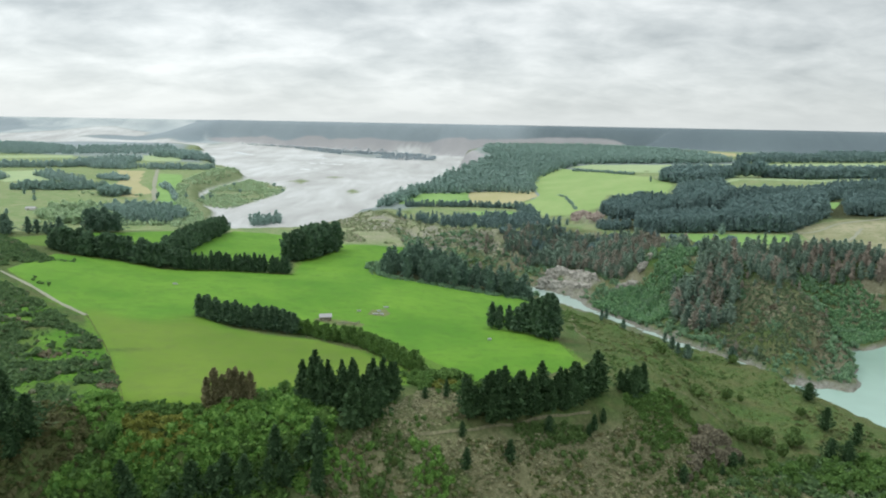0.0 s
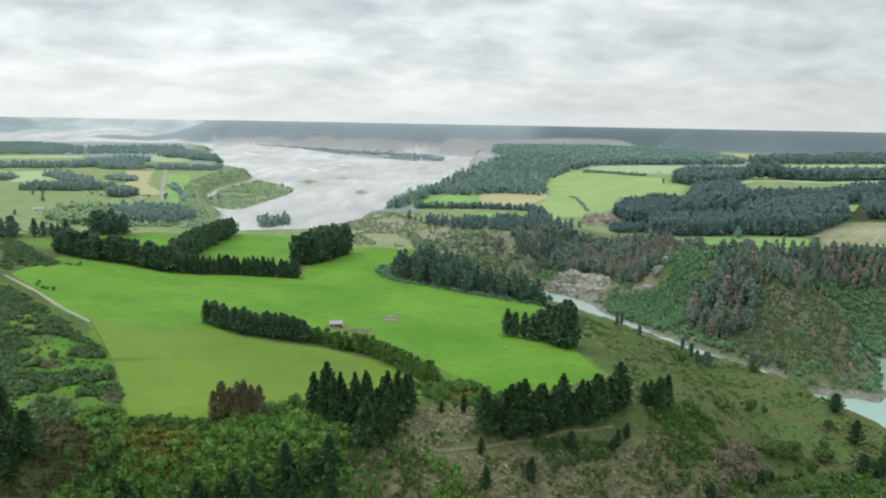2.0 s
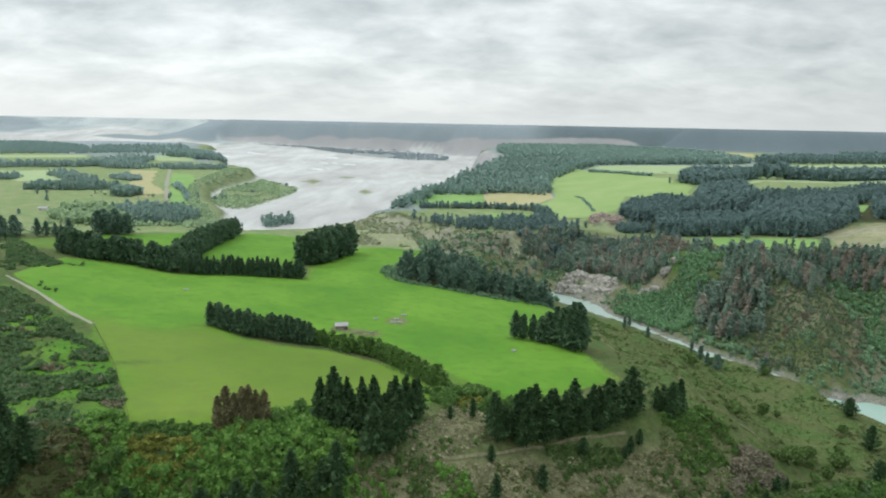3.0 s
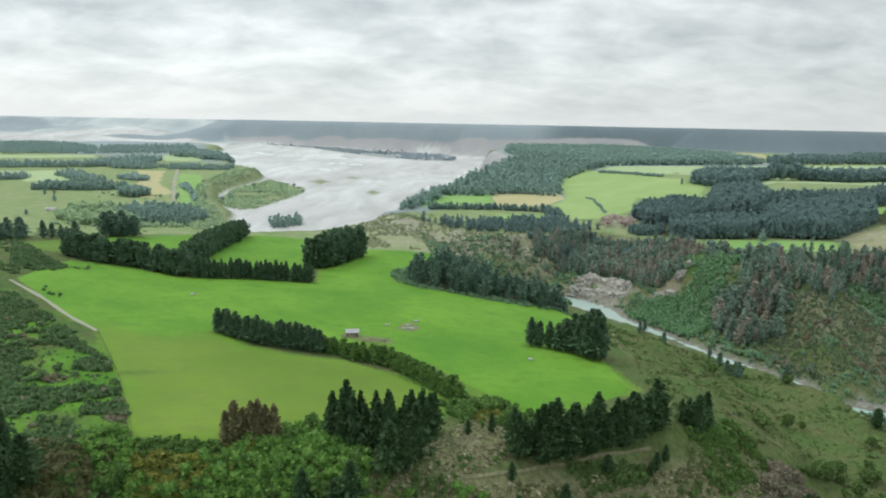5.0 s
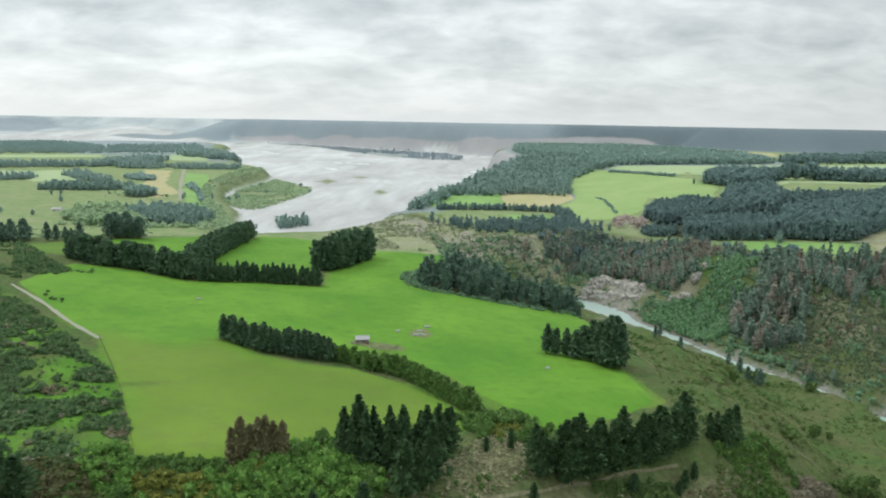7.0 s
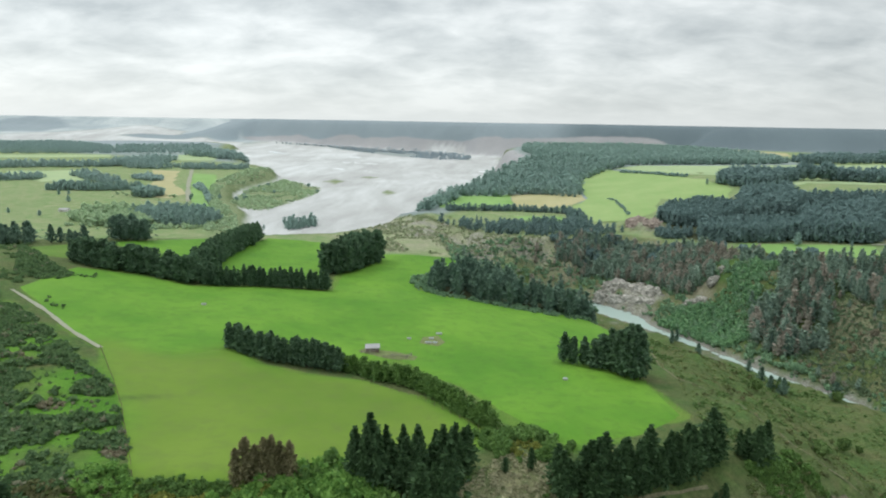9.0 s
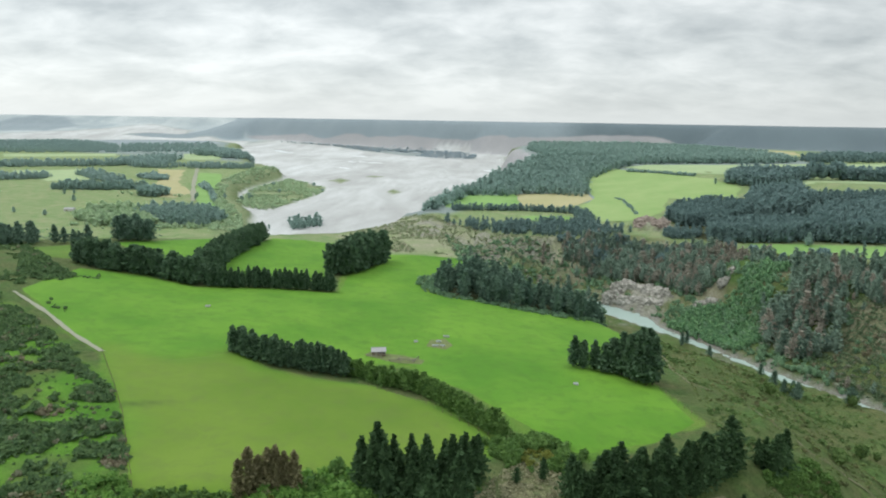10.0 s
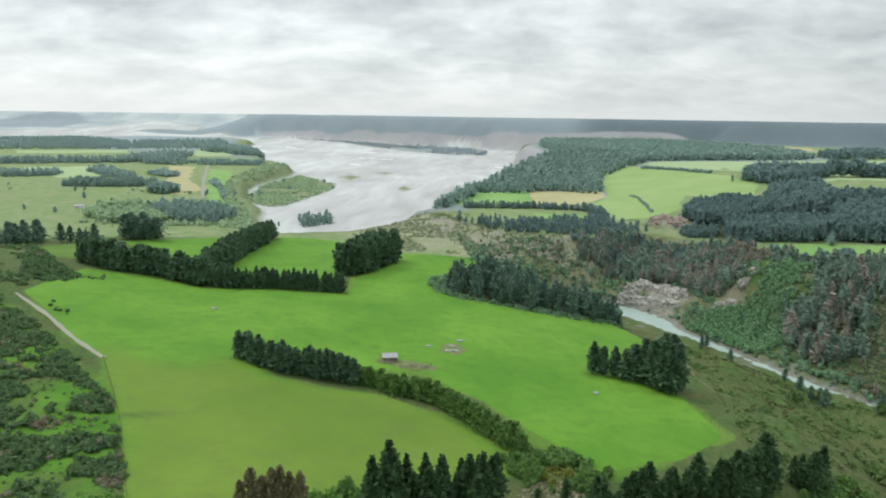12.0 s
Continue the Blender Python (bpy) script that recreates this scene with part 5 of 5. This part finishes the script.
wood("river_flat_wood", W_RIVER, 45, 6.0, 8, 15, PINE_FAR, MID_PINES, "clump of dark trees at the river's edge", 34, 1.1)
wood("river_flat_scrub", [(-900, 760), (-1100, 1250), (-620, 1240), (-500, 1080), (-330, 830), (-420, 760)], 420, 9.0, 2, 6, FLAT_LEAF, FAR_BUSH, "pale scrub dotted over the river flat", 45, 1.3, 0, (120, 0.0))
wood("island_scrub", ISLAND, 1300, 5.0, 1.5, 4.5, FLAT_LEAF, FAR_BUSH, "grey-green scrub on the river island", 47, 1.6, 0, (70, -0.6))
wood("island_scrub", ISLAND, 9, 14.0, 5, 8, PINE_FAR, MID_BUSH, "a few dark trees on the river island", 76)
wood("island_scrub", SPIT, 220, 7.0, 2, 5, FLAT_LEAF, FAR_BUSH, "grey-green scrub on the river spit", 48, 1.6)
wood("shelf_scrub", [(-150, 640), (-90, 770), (-40, 712), (4, 676), (70, 656), (64, 632), (0, 606), (-20, 572), (-36, 550), (-86, 548), (-112, 602)], 2600, 2.1, 0.6, 2.2, SHELF_LEAF, FAR_BUSH, "pale olive scrub on the khaki river shelf", 49, 1.5, 0.15, (30, -0.25))
wood("hillside_scrub", WEST_SCRUB, 4600, 1.1, 0.7, 2.3, HILL_SCRUB, FAR_BUSH, "grey-green scrub with pinkish dry bushes on the western hillside", 35, 1.25, 0.05, (14, -0.1))
wood("dry_scrub", WEST_SCRUB, 900, 1.3, 0.8, 2.0, DRY_BUSH, FAR_BUSH, "pinkish dry flowering bushes in patches on the hillside", 95, 1.3, 0, (11, 0.75))
wood("hillside_scrub", [(-210, 300), (-260, 330), (-300, 260), (-230, 150), (-150, 110), (-118, 160), (-147, 250)], 1700, 2.4, 1.0, 2.6, HILL_SCRUB, FAR_BUSH,
     "grey-green scrub on the western hill", 50, 1.4, 0.1, (16, -0.3))
wood("hillside_scrub", [(-330, 452), (-300, 440), (-250, 380), (-225, 345), (-240, 325), (-300, 400), (-360, 430)], 420, 2.6, 0.8, 2.4, HILL_SCRUB, FAR_BUSH, "grey-green scrub on the western shoulder", 89, 1.4, 0.05, (24, -0.3))
wood("hillside_scrub", WEST_HILL, 1300, 1.9, 0.9, 2.4, HILL_SCRUB, FAR_BUSH, "dark scrub on the western hill", 36, 1.3, 0.03, (24, -0.6))
wood("hillside_scrub", [(-238, 374), (-218, 374), (-208, 362), (-220, 350)], 60, 2.2, 0.6, 1.8, HILL_SCRUB, FAR_BUSH, "scattered scrub at the edge of the grass", 108, 1.3, 0, (12, -0.1))
wood("hillside_scrub", [(-206, 317), (-188, 303), (-184, 297), (-196, 302)], 9, 3.0, 0.8, 2.2, HILL_SCRUB, FINE_BUSH, "scattered scrub beside the lane", 109, 1.2)
GREEN_BUSH = [(-97, 150), (-95, 161), (-93, 170), (-80, 171), (-70, 176), (-58, 184), (-50, 194), (-44, 190), (-31, 178), (-30, 170), (-36, 148), (-62, 128), (-98, 128)]
wood("bush", GREEN_BUSH, 1500, 1.5, 1.6, 4.0, LEAF, NEAR_BUSH, "lush green bush below the paddock", 37, 1.0, 0, (20, -0.5))
wood("bush", GREEN_BUSH, 700, 1.9, 1.8, 4.8, LEAF_DARK, NEAR_BUSH, "dark green bush below the paddock", 51, 0.95, 0, (14, -0.15))
wood("bush", [(-14, 222), (2, 230), (16, 220), (9, 206), (-3, 207), (-11, 214)], 190, 1.5, 1.0, 3.4, LEAF_DARK, NEAR_BUSH, "green bushes at the end of the paddock hedge", 99, 1.1, 0, (8, -0.35))
wood("bush", [(-52, 184), (-38, 186), (-31, 178), (-35, 171), (-48, 171)], 90, 1.6, 1.6, 3.6, LEAF, NEAR_BUSH, "lush green bush below the terrace pines", 110, 1.05)
wood("gorse", [(-9, 217), (4, 222), (8, 214), (0, 209)], 40, 1.5, 0.9, 2.0, GORSE, MID_BUSH, "yellowish gorse at the end of the paddock hedge", 100, 1.1)
wood("gorse", GORSE_P, 260, 1.4, 1.2, 2.8, GORSE, MID_BUSH, "yellow-flowered gorse among green bush", 38, 1.0, 0, (12, -0.15))
wood("gorse", GORSE_CORE, 90, 1.3, 1.2, 2.6, GORSE, MID_BUSH, "yellow-flowered gorse below the paddock", 63, 1.1)
wood("field_edge_scrub", [(-93, 174), (-80, 176.5), (-70, 178), (-69, 181), (-80, 180.5), (-92, 178)], 150, 1.0, 0.6, 1.7, LEAF_DARK, FINE_BUSH, "low dark scrub along the paddock edge", 104, 1.3)
wood("bush", [(-106, 175), (-96, 181), (-91, 176), (-92, 166), (-99, 168)], 120, 1.4, 1.0, 2.8, LEAF, NEAR_BUSH, "green bush at the fence corner", 105, 1.1)
wood("bracken", BROWN_CORNER, 1300, 1.3, 0.8, 2.4, BROWN_FROND, FAR_BUSH, "brown bracken and scrub in the gully corner", 52, 1.2, 0.3)
wood("bush", BROWN_CORNER, 150, 2.2, 1.2, 3.0, LEAF_DARK, MID_BUSH, "green bushes among brown bracken", 77, 1.1, 0, (12, 0.1))
wood("bracken", EAST_SLOPE, 3300, 1.7, 0.35, 0.95, BRACKEN, TUFT, "olive bracken and tussock on the open slope", 53, 2.0, 0.12)
wood("slope_scrub", EAST_SLOPE, 2600, 1.6, 0.6, 1.7, SLOPE_LEAF, FAR_BUSH, "green scrub patches on the open slope", 54, 1.5, 0, (18, 0.22))
wood("slope_scrub", EAST_SLOPE, 1500, 1.8, 0.5, 1.4, BROWN_FROND, FAR_BUSH, "brown bracken patches on the open slope", 96, 1.7, 0.2, (26, 0.25))
wood("slope_scrub", [(62, 300), (80, 300), (86, 360), (104, 440), (96, 470), (80, 420), (66, 350)], 380, 1.7, 0.7, 2.0, SLOPE_LEAF, FAR_BUSH, "green scrub beside the pasture path", 97, 1.4, 0, (12, 0.0))
wood("scarp_tussock", SCARP_NEAR, 6400, 1.0, 0.45, 1.15, TUSSOCK, TUFT, "dry straw-coloured tussock on the eroded scarp", 55, 1.5, 0.3, (14, -0.55), "tussock")
wood("scarp_scrub", SCARP_NEAR, 2600, 1.4, 0.6, 1.6, BRACKEN, FAR_BUSH, "olive bracken on the eroded scarp", 83, 1.4, 0.25, (9, -0.2))
wood("scarp_scrub", SCARP_NEAR, 1800, 1.4, 0.6, 3.0, SLOPE_LEAF, FINE_BUSH, "green scrub on the eroded scarp", 56, 0.95, 0, (17, 0.05))
wood("scarp_scrub", [(24, 198), (52, 208), (48, 202), (30, 192)], 130, 1.2, 0.9, 2.6, SLOPE_LEAF, NEAR_BUSH, "green scrub below the track", 78, 0.9, 0, (7, -0.2))
wood("scarp_scrub", [(-30, 168), (-2, 180), (4, 172), (-4, 160), (-26, 158)], 220, 1.5, 0.8, 3.0, LEAF, NEAR_BUSH, "green scrub on the scarp", 79, 0.85, 0, (14, -0.1))
wood("hillock_tussock", HILLOCK, 900, 1.0, 0.4, 1.1, TUSSOCK, TUFT, "dry tussock on the hillock between the pines", 57, 1.5, 0.25, (10, -0.5), "tussock")
wood("scarp_scrub", HILLOCK, 120, 1.6, 0.6, 2.0, LEAF_DARK, FINE_BUSH, "small dark bushes on the dry hillock", 106, 1.0, 0, (8, 0.1))
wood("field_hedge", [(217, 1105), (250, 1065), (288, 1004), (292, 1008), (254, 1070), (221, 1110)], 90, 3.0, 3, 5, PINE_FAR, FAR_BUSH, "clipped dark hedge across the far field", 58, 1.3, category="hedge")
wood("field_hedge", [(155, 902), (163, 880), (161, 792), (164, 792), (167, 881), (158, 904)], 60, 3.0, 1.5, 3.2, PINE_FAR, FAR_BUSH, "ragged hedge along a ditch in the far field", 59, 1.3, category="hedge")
wood("slope_scrub", SLOPE_GREEN, 560, 1.2, 0.7, 2.6, LEAF_DARK, MID_BUSH, "dense green scrub below the pine row", 64, 1.1, 0, (9, -0.25))
wood("slope_scrub", SLOPE_GREEN, 260, 1.6, 0.5, 1.4, BRACKEN, FAR_BUSH, "olive bracken among the scrub below the pine row", 87, 1.5, 0.2)
wood("hillside_scrub", WEST_SCRUB, 520, 2.2, 0.4, 1.2, HILL_SCRUB, FAR_BUSH, "small scattered bushes on the green hillside", 65, 1.3, 0.2)
wood("slope_bush", [(104, 214), (150, 246), (196, 244), (180, 215), (150, 190), (110, 180), (92, 196)], 1500, 1.7, 0.8, 2.8, HILL_SCRUB, FAR_BUSH, "grey-green bush at the foot of the scarp", 84, 1.2, 0.05, (16, -0.25))
wood("slope_bush", [(104, 214), (150, 246), (196, 244), (180, 215), (150, 190), (110, 180), (92, 196)], 260, 3.2, 2.0, 5.0, LEAF_DARK, MID_BUSH, "dark green shrubs at the foot of the scarp", 85, 1.0, 0, (20, -0.1))
wood("felling_slash", LOGGED, 500, 3.0, 0.3, 1.0, BROWN_FROND, TUFT, "brown branches left on the felled ground", 86, 2.0, 0.4, (25, 0.0), "slash")

# ---------------------------------------------------------------- buildings, fences and yard things


def part(name, bm, material, parent, label=""):
    """Link a bmesh as one mesh object under a thing or a part."""
    me = bpy.data.meshes.new(name)
    bm.to_mesh(me)
    bm.free()
    me.materials.append(material)
    ob = new(name, me)
    ob.parent = parent
    return tagged(ob, label)


def box(size, at=(0, 0, 0), turn=(0, 0, 0), bevel=0.0):
    """A box with its middle at a place, edges broken by bevel."""
    bm = bmesh.new()
    bmesh.ops.create_cube(bm, size=1.0, matrix=pose(*at, *turn) @ Matrix.Diagonal((*size, 1)))
    if bevel:
        bmesh.ops.bevel(bm, geom=bm.edges[:], offset=bevel, segments=1, affect="EDGES")
    return bm


def foot(name, x, y, turn, label, category, group="", sink=0.05):
    ob = tagged(new(name), label, category, group)
    ob.matrix_basis = pose(x, y, float(height(x, y)) - sink + 0.27, 0, 0, turn)
    return ob


def roof_sheet(length, run, ribs):
    """Corrugated iron: ribs run down the slope, from the ridge at y = 0 to y = run."""
    bm = bmesh.new()
    rows = []
    for i in range(ribs * 2 + 1):
        x = -length / 2 + length * i / (ribs * 2)
        z = 0.05 if i % 2 else 0.0
        rows.append([bm.verts.new((x, y, z + dz)) for y, dz in ((0, 0), (run, 0), (run, -0.06), (0, -0.06))])
    for a, b in zip(rows[:-1], rows[1:]):
        for k in range(4):
            bm.faces.new((a[k], a[(k + 1) % 4], b[(k + 1) % 4], b[k]))
    bm.faces.new(rows[0]), bm.faces.new(rows[-1][::-1])
    return bm


def shed(name, x, y, turn, length, depth, eave, ridge, wall, roof, label, bays, door_wide):
    """A gabled farm shed with boarded walls, corrugated roof, doors and windows."""
    base = foot(name, x, y, turn, label, "shed")
    t = 0.14
    for s in (-1, 1):
        part("wall", box((length, t, eave + 0.4), (0, s * depth / 2, eave / 2 - 0.2)), wall, base)
        bm = bmesh.new()
        half = depth / 2 - t / 2
        outline = [(-half, -0.4), (half, -0.4), (half, eave), (0, ridge - 0.05), (-half, eave)]
        a = [bm.verts.new((s * length / 2 - s * t, q, z)) for q, z in outline]
        b = [bm.verts.new((s * length / 2, q, z)) for q, z in outline]
        bm.faces.new(a), bm.faces.new(b[::-1])
        for k in range(5):
            bm.faces.new((a[k], b[k], b[(k + 1) % 5], a[(k + 1) % 5]))
        bmesh.ops.recalc_face_normals(bm, faces=bm.faces)
        part("gable_wall", bm, wall, base)
        run, rise = depth / 2 + 0.45, ridge - eave
        pitch = math.degrees(math.atan2(rise, depth / 2))
        sheet_ob = part("roof_sheet", roof_sheet(length + 0.7, run / math.cos(math.radians(pitch)), int(length * 2)), roof, base, "pale corrugated iron roof sheet")
        sheet_ob.matrix_basis = pose(0, 0, ridge + 0.06, 0, 0, 0 if s > 0 else 180) @ pose(0, 0, 0, -pitch, 0, 0)
    part("ridge_cap", box((length + 0.7, 0.3, 0.07), (0, 0, ridge + 0.12), bevel=0.02), roof, base)
    front = -depth / 2 - t / 2
    door = part("door", box((door_wide, 0.06, 2.0), (-length * 0.2, front - 0.02, 1.0), bevel=0.01), RAIL, base, "bleached plank door")
    part("door_handle", box((0.05, 0.08, 0.16), (-length * 0.2 + door_wide * 0.4, front - 0.08, 1.0), bevel=0.01), IRON, door)
    for k in range(bays):
        wx = length * (0.08 + 0.3 * k)
        win = part("window", box((0.95, 0.08, 0.8), (wx, front - 0.02, 1.45), bevel=0.01), WHITE_WALL, base)
        part("pane", box((0.75, 0.02, 0.6), (wx, front - 0.07, 1.45)), GLASS, win)
    return base


hut = shed("farm_hut", -56, 301, 12, 5.4, 4.0, 2.2, 3.1, BOARD, IRON, "small boarded farm hut with a pale corrugated iron roof", 2, 0.95)
barn = shed("farm_barn", -592, 925, 8, 13, 7, 3.2, 4.6, WHITE_WALL, IRON, "white farm barn on the river flat", 3, 3.2)
sheet("bare_patch", [(-62, 298), (-48, 292), (-38, 294), (-37, 300), (-46, 304), (-60, 304)], EARTH, "trodden bare earth round the farm hut", "bare ground", 0.32, 2.0)
sheet("bare_patch", [(-38, 320), (-29, 318), (-26, 325), (-30, 334), (-37, 330)], EARTH, "trodden bare earth round water troughs", "bare ground", 0.32, 2.0)


def yard_rail(x, y, turn, length, label):
    """A stock-yard rail fence: posts and three rails."""
    base = foot("yard_rail_fence", x, y, turn, label, "fence", "stock yard fences")
    n = max(2, int(length / 1.8) + 1)
    for k in range(n):
        part("post", box((0.16, 0.16, 1.7), (-length / 2 + length * k / (n - 1), 0, 0.6), bevel=0.02), RAIL, base)
    for z in (0.5, 0.9, 1.3):
        part("rail", box((length, 0.07, 0.16), (0, -0.11, z), bevel=0.01), RAIL, base)


for x, y, turn, length in ((-44, 296, -14, 7.0), (-40.5, 297.5, 60, 4.5), (-48, 293.6, 10, 5.0), (-57, 296, -6, 6.0)):
    yard_rail(x, y, turn, length, "bleached timber rails of the stock yard")


def trough(x, y, turn, length):
    """A concrete water trough: a block with a hollow top."""
    base = foot("water_trough", x, y, turn, "pale concrete water trough lying in the pasture", "trough", "water troughs", 0.1)
    w, h, t = 1.4, 0.7, 0.14
    part("floor_slab", box((length, w, 0.14), (0, 0, 0.1), bevel=0.02), CONCRETE, base)
    for s in (-1, 1):
        part("side", box((length, t, h), (0, s * (w - t) / 2, 0.35 + 0.03), bevel=0.02), CONCRETE, base)
        part("end", box((t, w - 2 * t, h), (s * (length - t) / 2, 0, 0.35 + 0.025), bevel=0.02), CONCRETE, base)
    part("water", box((length - 2 * t, w - 2 * t, 0.02), (0, 0, 0.55)), RIVER, base)


for x, y, turn, length in ((-34, 321.5, 8, 4.2), (-31, 322.5, -20, 3.0), (-33, 328, 5, 3.2), (-43, 325, 10, 2.6), (-144, 340, 4, 3.2), (22, 283, 0, 2.4), (-30, 337, 0, 4.0)):
    trough(x, y, turn, 0.7 * length)


def fence(line, gap, label):
    """A post and wire fence along a plan line; the wires are one part, each post another."""
    pts = along(line, gap, np.random.default_rng(3), 0.05)
    zs = height(pts[:, 0], pts[:, 1])
    base = tagged(new("wire_fence"), label, "fence")
    base.matrix_basis = pose(pts[0][0], pts[0][1], zs[0])
    bm = box((0.12, 0.12, 1.4), (0, 0, 0.55), bevel=0.02)
    first = part("post", bm, BOARD, base)
    for (x, y), z in zip(pts, zs):
        ob = first if ob_first(first) else new("post", first.data)
        ob.parent = base
        ob.matrix_basis = pose(x - pts[0][0], y - pts[0][1], z - zs[0] + 0.25)
        first["set"] = 1
    for lift in (0.45, 0.8, 1.15):
        curve = bpy.data.curves.new("wire", "CURVE")
        curve.dimensions, curve.bevel_depth, curve.bevel_resolution = "3D", 0.008, 0
        sp = curve.splines.new("POLY")
        sp.points.add(len(pts) - 1)
        for q, (x, y), z in zip(sp.points, pts, zs):
            q.co = (x - pts[0][0], y - pts[0][1], z - zs[0] + 0.25 + lift, 1)
        curve.materials.append(BARK)
        wire = new("wire", curve)
        wire.parent = base


def ob_first(ob):
    return "set" not in ob


fence(FENCE, 3.6, "post and wire fence between the paddock and the scrub")
fence([(-12, 226), (-32, 246), (-52, 257), (-63, 263)], 4.0, "post and wire fence along the paddock hedge")
fence([(60, 252), (54, 290), (60, 330), (66, 372), (66, 412)], 5.0, "post and wire fence along the pasture's river side")


def crag(x, y, turn, wide, deep, tall, seed, material, label, group, detail=5):
    """A weathered outcrop: a lump broken into ledges and clefts."""
    bm = bmesh.new()
    bmesh.ops.create_icosphere(bm, subdivisions=detail, radius=1.0)
    for v in bm.verts:
        p = v.co * 2.2 + Vector((seed * 7.3, 0, 0))
        ledge = round(v.co.z * 5 + noise.noise(p)) / 5
        cleft = 1 - 2 * abs(noise.noise(p * Vector((1.9, 1.9, 0.7))))
        q = 1 + 0.28 * noise.noise(p * 1.2) + 0.30 * cleft + 0.17 * noise.noise(p * 4.3)
        v.co = Vector((v.co.x * q * wide / 2, v.co.y * q * deep / 2, (0.5 * v.co.z + 0.5 * ledge) * q * tall / 2))
    ob = part("rock_outcrop", bm, material, None)
    ob.matrix_basis = pose(x, y, float(height(x, y)) - tall * (0.26 if detail == 5 else 0.34), 0, 0, turn)
    tagged(ob, label, "rock", group)


for k, (x, y, turn, wide, deep, tall) in enumerate(((103, 236, 30, 13, 8, 9), (98, 227, 50, 12, 8, 9), (109, 238, 10, 10, 6, 8), (105, 227, 40, 9, 6, 7), (91, 217, 35, 9, 6, 6),
                                                    (113, 233, 0, 8, 5, 6), (86, 210, 20, 6, 4, 4), (224, 424, 60, 7, 4, 5))):
    crag(x, y, turn, wide, deep, tall, k, CRAG, "weathered grey-brown rock outcrop on the eroded scarp", "rock outcrops on the scarp")
for k, (x, y, turn, wide, deep, tall) in enumerate(((97, 576, 25, 20, 10, 16), (107, 578, -15, 24, 11, 18), (119, 570, -30, 24, 11, 16), (129, 559, -40, 18, 9, 13),
                                                    (108, 563, -25, 22, 8, 10), (122, 551, -35, 18, 7, 9), (152, 531, 20, 11, 6, 8),
                                                    (161, 531, 10, 14, 7, 9), (171, 537, 25, 13, 6, 9), (178, 541, 15, 9, 5, 7), (118, 505, 30, 7, 4, 5), (124, 500, -10, 6, 4, 5))):
    crag(x, y, turn, wide, deep, tall, 20 + k, PALE_CRAG, "pale broken rock face above the gorge river", "pale rocks of the gorge bluff", 4)
for k, (x, y, turn, wide, deep, tall) in enumerate(((156, 722, 0, 22, 14, 15), (170, 716, 40, 18, 12, 12), (163, 708, -30, 16, 11, 9), (148, 712, 15, 13, 9, 8))):
    crag(x, y, turn, wide, deep, tall, 40 + k, RUST_CRAG, "rusty crumbling crag on the far terrace", "rusty crags of the far terrace", 4)
